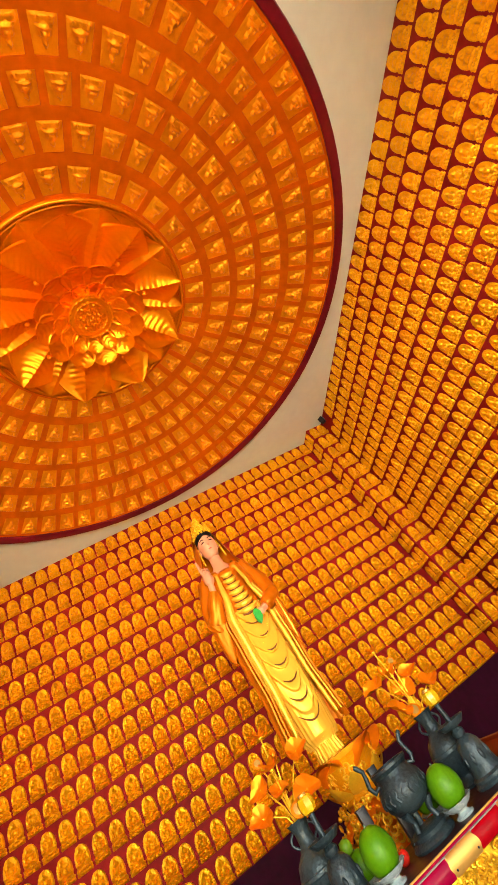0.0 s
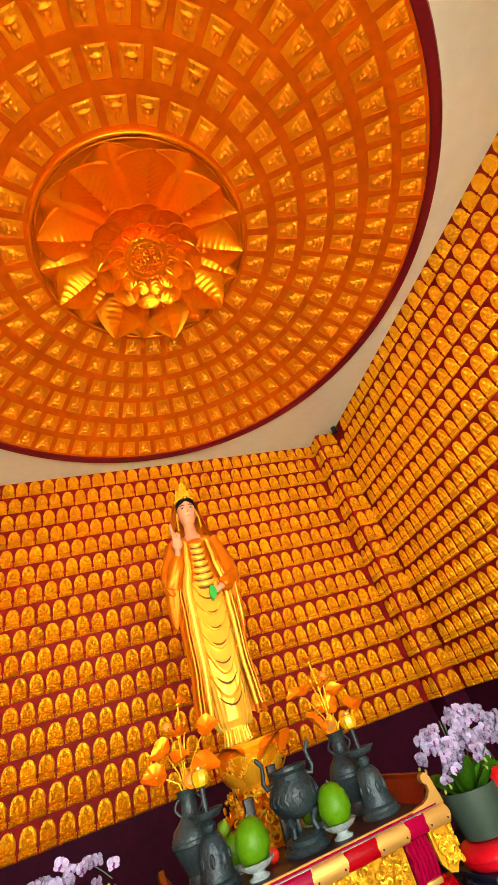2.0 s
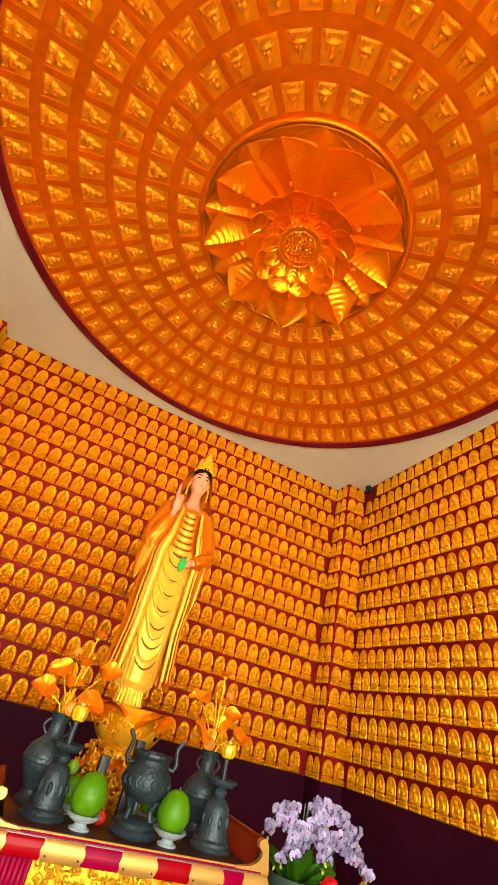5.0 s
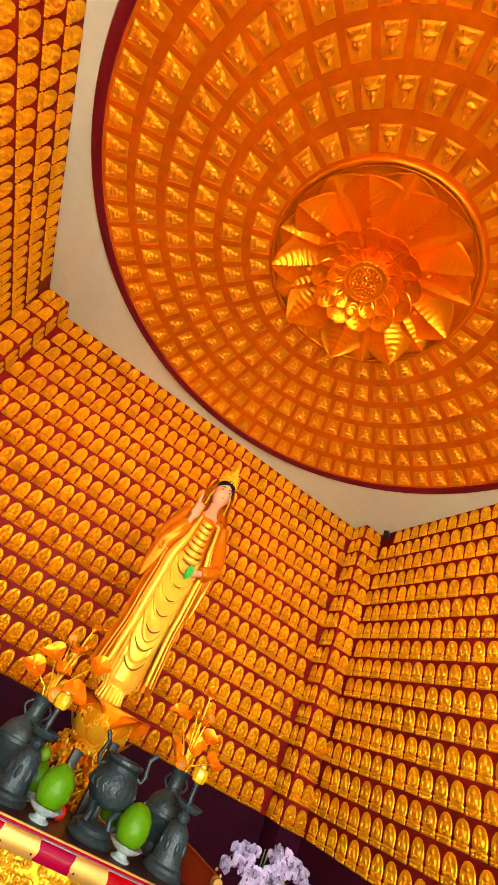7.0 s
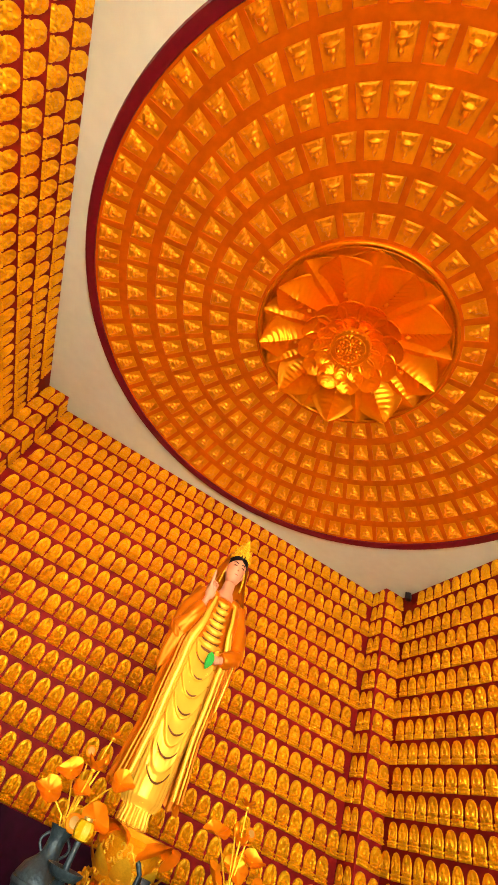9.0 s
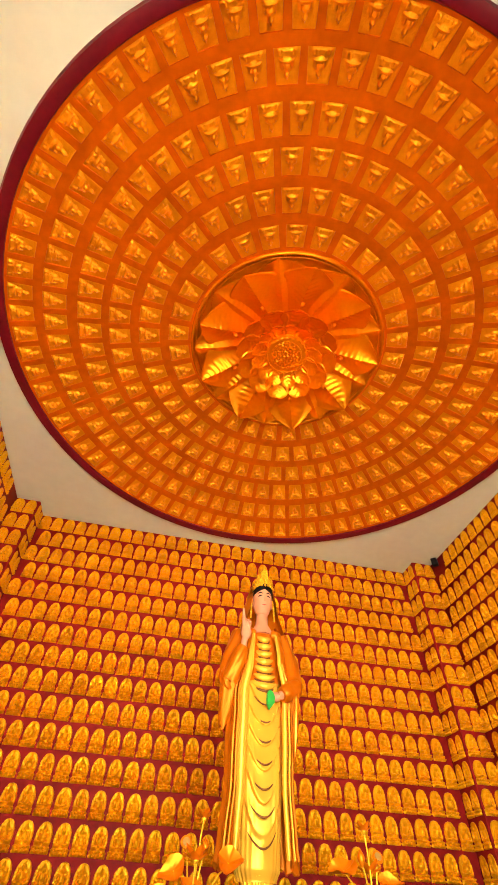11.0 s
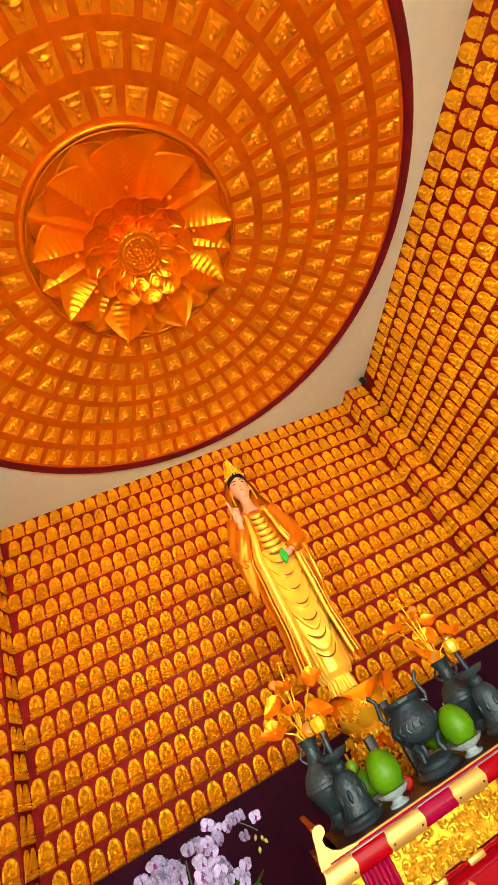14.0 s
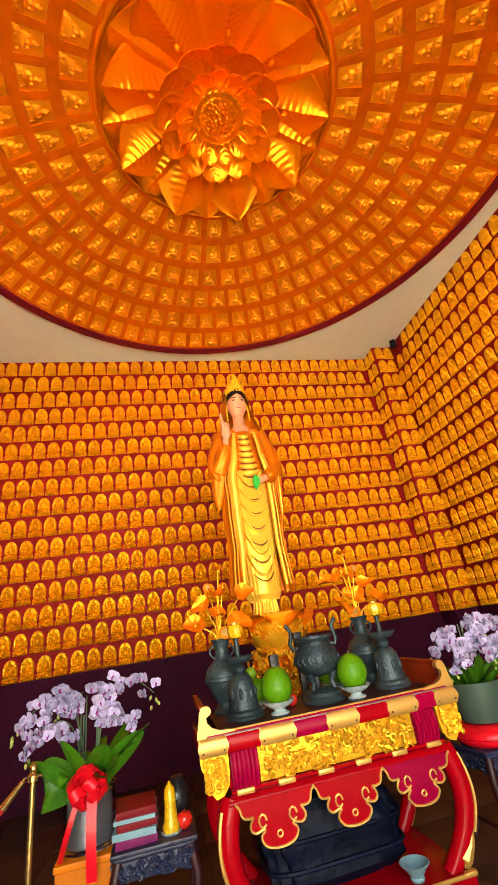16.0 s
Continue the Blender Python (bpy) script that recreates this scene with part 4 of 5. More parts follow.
panel = part("carved_panel", Body().box((0.84, 0.02, 0.145), (0, 0, 0), 0.004), carved_gold, table, "gilded carved panel", m=pose(0, F + 0.03, 0.80))
tagged(part("carving", carve(0.84, 0.145, 3, 190, 0.036), carved_gold, panel, m=pose(0, -0.012, 0)), kind="stuff")
for s in (-1, 1):
    block = part("fluted_block", Body().box((0.13, 0.03, 0.15), (s * 0.49, F + 0.03, 0.80), 0.004), lacquer_magenta, table)
    for k in range(6):
        part("flute", Body().tube([(s * (0.435 + 0.021 * k), F + 0.012, 0.875), (s * (0.435 + 0.021 * k), F - 0.012, 0.80), (s * (0.435 + 0.021 * k), F + 0.012, 0.725)], 0.0115, 8), lacquer_magenta, block)
    drop = [(0.565, 0.874), (0.70, 0.874), (0.695, 0.83), (0.672, 0.79), (0.665, 0.74), (0.635, 0.705), (0.60, 0.715), (0.572, 0.75), (0.565, 0.80)]
    dp = part("drop_panel", Body().plate([(s * x, z) for x, z in drop], 0.02), carved_gold, table, "gilded carved bracket", m=pose(0, F + 0.012, 0))
    tagged(part("carving", carve(0.10, 0.13, 11 + s, 46, 0.03), carved_gold, dp, m=pose(s * 0.632, -0.012, 0.80)), kind="stuff")
    part("side_panel", Body().box((0.02, TD - 0.1, 0.15), (s * 0.56, 0, 0.80), 0.004), lacquer_red, table)
part("back_panel", Body().box((1.12, 0.02, 0.15), (0, -F - 0.05, 0.80), 0.004), lacquer_red, table)
# waist rail with clasps
part("waist_rail", Body().box((1.13, TD - 0.04, 0.018), (0, 0.0, 0.714), 0.005), lacquer_red, table)
part("waist_bead", Body().tube([(-0.565, F + 0.008, 0.716), (0.565, F + 0.008, 0.716)], 0.008, 8), lacquer_red, table)
for x in (-0.50, -0.30, -0.10, 0.10, 0.30, 0.50):
    part("clasp", Body().box((0.085, 0.03, 0.024), (x, F + 0.004, 0.715), 0.008), pale_gold, table)
# apron: three lobes with gold beads along the edge
part("apron_rail", Body().sheet(lambda u, v: (-0.585 + 1.17 * u, F + 0.012 - 0.026 * math.sin(0.2 + 2.2 * v), 0.704 - 0.040 * v), 24, 8).box((1.14, 0.02, 0.036), (0, F + 0.03, 0.686), 0.004), lacquer_red, table)


def lobe(cx, w, h, side=0):
    """Outline of one cloud-shaped lobe hanging from the rail."""
    base = [(-1.0, 0.0), (-0.90, -0.10), (-0.86, -0.30), (-0.66, -0.34), (-0.58, -0.30), (-0.72, -0.50), (-0.60, -0.66), (-0.36, -0.58), (-0.34, -0.62), (-0.48, -0.74), (-0.36, -0.94), (-0.12, -1.0), (0, -1.0)]
    full = base + [(-x, z) for x, z in reversed(base[:-1])]
    for _ in range(2):             # cut the corners twice, keeping both ends
        cut = [full[0]]
        for (xa, za), (xb, zb) in zip(full, full[1:]):
            cut += [(0.75 * xa + 0.25 * xb, 0.75 * za + 0.25 * zb), (0.25 * xa + 0.75 * xb, 0.25 * za + 0.75 * zb)]
        full = cut + [full[-1]]
    return [(cx + x * w, 0.678 + z * h) for x, z in full]


for cx, w in ((-0.37, 0.19), (0.0, 0.185), (0.37, 0.19)):
    o = lobe(cx, w, 0.185)
    lb = part("apron_lobe", Body().plate(o, 0.018), lacquer_red if cx <= 0 else lacquer_magenta, table, m=pose(0, F - 0.008, 0))
    part("edge_bead", Body().tube([(x, -0.010, z) for x, z in o], 0.0058, 6), pale_gold, lb)
    for sx in ((-0.10, 0.10) if cx else (-0.095, 0.095)):
        part("cloud_bead", Body().tube([(cx + sx * 0.72 + 0.018 * math.cos(q * 0.8), -0.012, 0.598 + 0.024 * math.sin(q * 0.8)) for q in range(8)], 0.0048, 6), pale_gold, lb)
    part("ring_bead", Body().tube([(cx + 0.012 * math.cos(q * 0.7), -0.012, 0.540 + 0.012 * math.sin(q * 0.7)) for q in range(10)], 0.0042, 6), pale_gold, lb)
# curved legs with gilded shoes
for s in (-1, 1):
    for fr in (1, -1):
        pts = []
        for k in range(15):
            v = k / 14
            x = 0.545 + 0.075 * math.sin(v * 2.6 + 0.25) - 0.13 * v ** 2.2
            pts.append((s * x, fr * (F + 0.045 - 0.02 * math.sin(v * 3.0)), 0.69 - 0.49 * v))
        leg = part("leg", Body().tube(pts, [0.055 - 0.016 * (k / 14) for k in range(15)], 12), lacquer_red, table)
        if fr == 1:
            gp = [(p[0] + s * 0.042, p[1] - 0.030, p[2]) for p in pts[1:11]]
            part("gilt_line", Body().tube(gp, 0.0095, 6), pale_gold, leg)
        sh = Body().tube([(pts[10][0] + s * 0.035, pts[10][1] - 0.02 * fr, 0.36), (pts[12][0] + s * 0.055, pts[12][1] - 0.02 * fr, 0.30), (pts[13][0] + s * 0.045, pts[13][1] - 0.02 * fr, 0.25), (pts[14][0] + s * 0.075, pts[14][1] - 0.02 * fr, 0.215)],
                         [0.014, 0.028, 0.036, 0.018], 8)
        part("shoe", sh, pale_gold, leg, "gilded curled shoe")
base = Body().box((1.06, TD + 0.04, 0.05), (0, 0.0, 0.185), 0.008)
part("base_frame", base, lacquer_red, table)
part("base_bead", Body().tube([(-0.53, F - 0.024, 0.208), (0.53, F - 0.024, 0.208)], 0.009, 8), pale_gold, table)
for s in (-1, 1):
    for fr in (1, -1):
        part("foot", Body().box((0.12, 0.10, 0.16), (s * 0.46, fr * (F + 0.05), 0.08), 0.012, taper=0.8), lacquer_red, table)
    part("corner_clasp", Body().box((0.06, 0.03, 0.02), (s * 0.50, F - 0.022, 0.212), 0.006), pale_gold, table)


# ---- things on the altar ----
TZ = 0.968


def build_candlestick(m):
    t = thing("candlestick", "dark bronze candlestick with drip pan and yellow glass lamp", "candlestick", m, "candlesticks on the altar")
    part("foot", Body().lathe([(0.105, 0), (0.108, 0.012), (0.098, 0.022), (0.100, 0.035), (0.085, 0.045), (0.078, 0.075), (0.074, 0.10), (0.070, 0.14), (0.064, 0.175), (0.046, 0.20), (0.030, 0.212)], 28), bronze, t)
    for k in range(8):
        a = 2 * math.pi * k / 8
        part("boss", Body().ball((0.014, 0.014, 0.030), (0.068 * math.cos(a), 0.068 * math.sin(a), 0.115), 8), bronze, t)
    part("knop", Body().lathe([(0.022, 0.205), (0.034, 0.222), (0.036, 0.238), (0.022, 0.256)], 20), bronze, t)
    part("drip_pan", Body().lathe([(0.02, 0.256), (0.060, 0.262), (0.082, 0.285), (0.086, 0.294), (0.080, 0.294), (0.056, 0.272), (0.012, 0.270)], 28), bronze, t)
    part("stem", Body().lathe([(0.019, 0.27), (0.016, 0.30), (0.013, 0.36), (0.016, 0.385)], 14), bronze, t)
    lampy = part("lamp", Body().lathe([(0.016, 0.385), (0.034, 0.392), (0.044, 0.415), (0.043, 0.44), (0.036, 0.456), (0.028, 0.460)], 8), candle_yellow, t, "yellow glass lamp cup")
    part("cap", Body().lathe([(0.022, 0.460), (0.022, 0.470), (0.014, 0.472)], 14), pale_gold, lampy)
    return t


stick = build_candlestick(pose(0.455, -3.25, TZ))
copy_thing(stick, pose(-0.43, -3.25, TZ, 0, 0, 30))


def build_vase(m):
    t = thing("bronze_vase", "dark bronze vase with ring handles holding gilded lotus", "vase", m, "vases on the altar")
    part("body", Body().lathe([(0.075, 0), (0.080, 0.015), (0.062, 0.03), (0.055, 0.055), (0.085, 0.11), (0.112, 0.165), (0.115, 0.20), (0.098, 0.24), (0.058, 0.275), (0.044, 0.30), (0.042, 0.35), (0.056, 0.385), (0.062, 0.395), (0.050, 0.395), (0.036, 0.36)], 30), bronze, t)
    for s in (-1, 1):
        part("handle", Body().tube([(s * (0.045 + 0.030 * math.sin(q * 0.5)), 0, 0.29 + 0.012 * q) for q in range(7)], 0.007, 8), bronze, t)
    part("collar", Body().lathe([(0.100, 0.155), (0.119, 0.175), (0.119, 0.19), (0.100, 0.205)], 30), bronze, t)
    return t


vase = build_vase(pose(0.45, -3.0, TZ))
copy_thing(vase, pose(-0.485, -3.0, TZ))


def build_bouquet(m, seed, mirror):
    """Gilded lotus: leaves, buds, a flower and seed heads on long stems."""
    r = random.Random(seed)
    t = thing("gilded_lotus_bouquet", "gilded lotus leaves, buds and seed heads standing in a vase", "flowers", m, "gilded bouquets")
    plan = [("leaf", -0.17, 0.24, 0.065), ("leaf", -0.12, 0.07, 0.070), ("leaf", 0.10, 0.20, 0.058), ("leaf", 0.15, 0.09, 0.065), ("leaf", 0.02, 0.14, 0.06), ("flower", -0.03, 0.40, 0.042),
            ("bud", -0.05, 0.28, 0.022), ("pod", -0.03, 0.02, 0.042), ("pod", 0.05, 0.30, 0.03), ("flower", 0.00, 0.24, 0.06)]
    for kind, x, z, q in plan:
        x *= mirror
        y = r.uniform(-0.07, 0.03)
        top = Vector((x, y, z))
        part("stem", Body().tube([(0, 0, -0.06), (x * 0.25, y * 0.3, z * 0.35), (x * 0.7, y * 0.8, z * 0.8), top], 0.0045, 6), ornate_gold, t)
        if kind == "leaf":
            tilt = rot(r.uniform(30, 80), r.uniform(-30, 30), r.uniform(-40, 40))

            def fn(u, v, off=0.0):
                a = 2 * math.pi * u
                rr = q * (0.05 + 0.95 * v) * (1 + 0.12 * math.sin(3 * a + seed + x * 40) * v)
                return (rr * math.cos(a) * 1.15, rr * math.sin(a) * 0.85, 0.34 * q * v * v + 0.17 * q * v * v * math.sin(3 * a + x * 30) + 0.05 * q * v * math.sin(9 * a) + off)
            part("leaf", Body().sheet(fn, 28, 6, True).sheet(lambda u, v: fn(1 - u, v, -0.003), 28, 6, True), petal_orange, t, m=Matrix.Translation(top) @ tilt)
        elif kind == "bud":
            part("bud", Body().lathe([(0.006, -0.02), (q * 0.75, 0.0), (q, q * 0.6), (q * 0.8, q * 1.3), (q * 0.3, q * 2.0), (0.002, q * 2.3)], 10), petal_orange, t, m=Matrix.Translation(top))
        elif kind == "pod":
            pd = part("seed_head", Body().lathe([(0.006, -0.03), (q * 0.6, -0.01), (q, q * 0.4), (q * 0.95, q * 0.55), (0.004, q * 0.6)], 16), petal_orange, t, m=Matrix.Translation(top) @ rot(70, 0, 0))
            part("seed_disc", Body().lathe([(q * 0.6, q * 0.6), (q * 0.6, q * 0.72), (0.004, q * 0.76)], 14), pale_gold, pd)
        else:
            fl = part("flower_heart", Body().ball(0.016, (0, 0, 0), 8), ornate_gold, t, m=Matrix.Translation(top))
            for i in range(9):
                a = i * 40
                part("petal", petal(Body(), Matrix.Identity(4), q * 1.1, q * 0.75, q * (0.9 if i % 2 else 0.4), 0.0, nu=6, nv=6, thick=0.002), petal_orange, fl, m=rot(0, 0, a))
    return t


build_bouquet(pose(0.45, -3.0, TZ + 0.40), 4, 1)
build_bouquet(pose(-0.485, -3.0, TZ + 0.40), 9, -1)

# censer
cen = thing("incense_burner", "dark bronze tripod incense burner with curved handles on a stand", "incense burner", pose(0.02, -3.26, TZ))
part("stand", Body().lathe([(0.115, 0), (0.122, 0.012), (0.112, 0.026), (0.096, 0.034), (0.100, 0.05), (0.078, 0.064), (0.03, 0.066)], 24), bronze, cen)
for k in range(3):
    a = math.radians(90 + 120 * k)
    part("leg", Body().tube([(0.075 * math.cos(a), 0.075 * math.sin(a), 0.062), (0.062 * math.cos(a), 0.062 * math.sin(a), 0.10), (0.085 * math.cos(a), 0.085 * math.sin(a), 0.15)], [0.017, 0.014, 0.026], 10), bronze, cen)
bowl = part("bowl", Body().lathe([(0.03, 0.125), (0.085, 0.14), (0.118, 0.175), (0.128, 0.215), (0.120, 0.255), (0.098, 0.282), (0.094, 0.305), (0.108, 0.322), (0.108, 0.335), (0.092, 0.335), (0.080, 0.30), (0.02, 0.28)], 36), bronze, cen)
for k in range(20):
    a = 2 * math.pi * k / 20
    part("relief", Body().tube([((0.124 + 0.004 * math.sin(j)) * math.cos(a + 0.05 * math.cos(j * 1.3)), (0.124 + 0.004 * math.sin(j)) * math.sin(a + 0.05 * math.cos(j * 1.3)), 0.195 + 0.045 * j / 5) for j in range(6)], 0.006, 6), bronze, bowl)
for s in (-1, 1):
    part("handle", Body().tube([(s * 0.098, 0, 0.285), (s * 0.128, 0, 0.275), (s * 0.142, 0, 0.305), (s * 0.132, 0, 0.345), (s * 0.128, 0, 0.375), (s * 0.150, 0, 0.405), (s * 0.158, 0, 0.412)], [0.010, 0.012, 0.012, 0.011, 0.011, 0.012, 0.009], 10), bronze, cen)


def black_holder(m, h, w):
    t = thing("incense_holder", "tall narrow black incense holder", "incense holder", m, "incense holders on the altar")
    part("body", Body().box((w, w, h), (0, 0, h / 2), 0.006, taper=1.08), black_plastic, t)
    part("lip", Body().box((w * 1.12, w * 1.12, 0.008), (0, 0, h * 0.995), 0.002), black_plastic, t)
    part("foot", Body().box((w * 1.3, w * 1.3, 0.02), (0, 0, 0.01), 0.004), bronze, t)


black_holder(pose(-0.175, -3.02, TZ), 0.255, 0.05)
black_holder(pose(-0.015, -3.06, TZ), 0.36, 0.045)


def build_fruit_dish(m, q, light=False, label="glossy green pomelo in a white porcelain footed dish"):
    t = thing("porcelain_dish", "white porcelain footed dish with scalloped rim", "dish", m, "dishes on the altar")
    part("foot", Body().lathe([(0.048 * q, 0), (0.050 * q, 0.008 * q), (0.034 * q, 0.014 * q), (0.028 * q, 0.022 * q), (0.034 * q, 0.030 * q)], 24), porcelain, t)

    def rim(u, v):
        a = 2 * math.pi * u
        prof = [(0.020, 0.027), (0.050, 0.032), (0.070, 0.044), (0.086, 0.062), (0.082, 0.063), (0.064, 0.048), (0.02, 0.038)]
        rr, z = prof[round(v * 6)]
        k = 1 + (0.05 * math.sin(14 * a) if rr > 0.07 else 0)
        return (rr * k * q * math.cos(a), rr * k * q * math.sin(a), z * q)
    part("bowl", Body().sheet(rim, 56, 6, True), porcelain, t)
    f = thing("pomelo", label, "pomelo", m @ pose(0, 0, 0.043 * q), "pomelos on the altar")
    prof = [(0.004, 0.0), (0.035, 0.004), (0.058, 0.022), (0.0715, 0.055), (0.0725, 0.080), (0.064, 0.112), (0.046, 0.138), (0.026, 0.152), (0.010, 0.156), (0.003, 0.154)]
    part("fruit", Body().lathe([(a * q * 1.14, b * q * 1.13) for a, b in prof], 32), pomelo_light if light else pomelo_green, f, smooth=180)
    part("stalk", Body().tube([(0, 0, 0.172 * q), (0.003 * q, 0, 0.186 * q)], [0.005 * q, 0.004 * q], 8), stem_green, f)


build_fruit_dish(pose(-0.258, -3.345, TZ), 1.0)
build_fruit_dish(pose(0.182, -3.345, TZ), 1.0)
build_fruit_dish(pose(0.155, -3.07, TZ), 0.98)
build_fruit_dish(pose(-0.315, -3.09, TZ), 0.72, label="smaller green pomelo in a white porcelain footed dish")
f = thing("small_guava", "small pale green guava resting on a larger fruit", "guava", pose(-0.345, -3.11, TZ + 0.155))
part("fruit", Body().lathe([(0.003, 0), (0.022, 0.004), (0.033, 0.025), (0.033, 0.04), (0.024, 0.06), (0.004, 0.067)], 20), pomelo_light, f, smooth=180)

for i, (x, y, mt, lb) in enumerate(((0.105, -3.12, apple_red, "small red apple beside the incense burner"), (-0.15, -3.20, apple_red, "small dark red apple beside the incense burner"))):
    f = thing("apple", lb, "apple", pose(x, y, TZ), "apples on the altar")
    part("fruit", Body().lathe([(0.006, 0.002), (0.018, 0), (0.032, 0.018), (0.034, 0.034), (0.026, 0.052), (0.012, 0.056), (0.003, 0.050)], 20), mt, f, smooth=180)
    part("stalk", Body().tube([(0, 0, 0.05), (0.004, 0, 0.066)], 0.002, 6), wood_brown, f)

# under the table
chest = thing("navy_bundle", "dark navy tied cushion bundle stored under the altar", "cushion", pose(-0.03, -3.06, 0.211))


def bundle(u, v):
    a = 2 * math.pi * u
    p = 0.42
    cx, sx = math.cos(a), math.sin(a)
    k = lerp_table([(0, 0.86), (0.12, 1.0), (0.5, 1.02), (0.8, 0.94), (0.94, 0.8), (1, 0.55)], v)[0]
    wav = 1 + 0.035 * math.sin(7 * a + 6 * v) + 0.022 * math.sin(19 * a + 11 * v) + 0.02 * math.sin(14 * v)
    return (0.36 * k * wav * math.copysign(abs(cx) ** p, cx), 0.20 * k * wav * math.copysign(abs(sx) ** p, sx), 0.36 * v)


part("cushion", Body().sheet(bundle, 64, 18, True, 0, None, True), navy_cloth, chest)
for z in (0.09, 0.20):
    part("cord", Body().tube([(0.372 * math.copysign(abs(math.cos(q * 0.2)) ** 0.42, math.cos(q * 0.2)), 0.208 * math.copysign(abs(math.sin(q * 0.2)) ** 0.42, math.sin(q * 0.2)), z) for q in range(32)], 0.010, 6), navy_cloth, chest)
bw = thing("porcelain_bowl", "small pale blue porcelain bowl on the lower shelf", "bowl", pose(0.265, -3.40, 0.2105))
part("bowl", Body().lathe([(0.030, 0), (0.034, 0.010), (0.030, 0.018), (0.050, 0.045), (0.066, 0.062), (0.072, 0.066), (0.066, 0.068), (0.048, 0.050), (0.02, 0.028)], 28), book_blue, bw)


# ---- side tables ----
def build_side_table(m):
    t = thing("side_table", "low dark blue carved side table", "side table", m, "side tables beside the altar")
    part("tabletop", Body().box((0.42, 0.38, 0.022), (0, 0, 0.489), 0.006), carved_blue, t)
    part("moulding", Body().box((0.39, 0.35, 0.020), (0, 0, 0.468), 0.006), carved_blue, t)
    for s, (w, h, mm) in enumerate(((0.36, 0.075, pose(0, -0.165, 0.42)), (0.36, 0.075, pose(0, 0.165, 0.42, 0, 0, 180)), (0.32, 0.075, pose(0.185, 0, 0.42, 0, 0, 90)), (0.32, 0.075, pose(-0.185, 0, 0.42, 0, 0, -90)))):
        ap = part("apron", Body().box((w, 0.014, h), (0, 0, 0), 0.003), carved_blue, t, m=mm)
        tagged(part("carving", carve(w, h, 30 + s, 46, 0.026), carved_blue, ap, m=pose(0, -0.006, 0)), kind="stuff")
    for sx in (-1, 1):
        for sy in (-1, 1):
            part("leg", Body().tube([(sx * 0.175, sy * 0.155, 0.46), (sx * 0.200, sy * 0.178, 0.36), (sx * 0.188, sy * 0.166, 0.20), (sx * 0.175, sy * 0.155, 0.06), (sx * 0.200, sy * 0.178, 0.0)], [0.026, 0.026, 0.019, 0.016, 0.024], 10), lacquer_dark, t)
        part("stretcher", Body().box((0.018, 0.30, 0.022), (sx * 0.178, 0, 0.10), 0.004), lacquer_dark, t)
    return t


st = build_side_table(pose(-0.93, -2.93, 0))
copy_thing(st, pose(1.24, -2.88, 0))
z = 0.5005
for i, (w, d, h, mt, tw, lb) in enumerate(((0.205, 0.26, 0.035, book_plum, 2, "plum bound book lying in a stack"), (0.215, 0.27, 0.030, book_blue, -3, "pale blue bound book lying in a stack"),
                                            (0.20, 0.25, 0.030, book_red, 4, "red bound book lying in a stack"), (0.205, 0.255, 0.018, book_blue, -2, "thin pale blue booklet lying in a stack"),
                                            (0.20, 0.25, 0.032, book_red, 3, "red bound book on top of a stack"))):
    bk = thing("book", lb, "book", pose(-1.02, -2.95, z, 0, 0, tw), "books on the side table")
    part("cover", Body().box((w, d, 0.004), (0, 0, 0.002), 0.001).box((w, d, 0.004), (0, 0, h - 0.002), 0.001).box((0.004, d, h - 0.002), (-w / 2 + 0.002, 0, h / 2), 0.001).box((w - 0.006, 0.004, h - 0.004), (0.002, -d / 2 + 0.002, h / 2), 0.001), mt, bk)
    part("pages", Body().box((w - 0.012, d - 0.012, h - 0.009), (0.002, 0, h / 2), 0), book_blue, bk)
    z += h + 0.0005
fg = thing("yellow_candle", "thick pale yellow candle with a tapered tip on a dish", "candle", pose(-0.845, -3.02, 0.5005))
part("wax", Body().lathe([(0.040, 0.006), (0.045, 0.03), (0.034, 0.06), (0.030, 0.11), (0.031, 0.16), (0.024, 0.19), (0.010, 0.205), (0.004, 0.218)], 20), candle_yellow, fg, "pale yellow wax")
part("dish", Body().lathe([(0.046, 0), (0.054, 0.008), (0.050, 0.010), (0.01, 0.006)], 24), porcelain, fg)
jar = thing("black_jar", "round glossy black jar with a white spot", "jar", pose(-0.80, -2.86, 0.5005))
part("body", Body().lathe([(0.035, 0), (0.05, 0.02), (0.066, 0.07), (0.068, 0.11), (0.058, 0.15), (0.035, 0.175), (0.03, 0.185), (0.036, 0.195)], 26), black_plastic, jar)
part("spot", Body().ball((0.014, 0.006, 0.017), (-0.01, -0.066, 0.12), 10), porcelain, jar)
ap = thing("apple", "shiny red apple on the side table", "apple", pose(-0.775, -3.00, 0.5005))
part("fruit", Body().lathe([(0.006, 0.003), (0.022, 0), (0.038, 0.022), (0.041, 0.042), (0.031, 0.064), (0.014, 0.069), (0.003, 0.062)], 22), apple_red, ap, smooth=180)
part("stalk", Body().tube([(0, 0, 0.06), (0.005, 0, 0.08)], 0.0025, 6), wood_brown, ap)

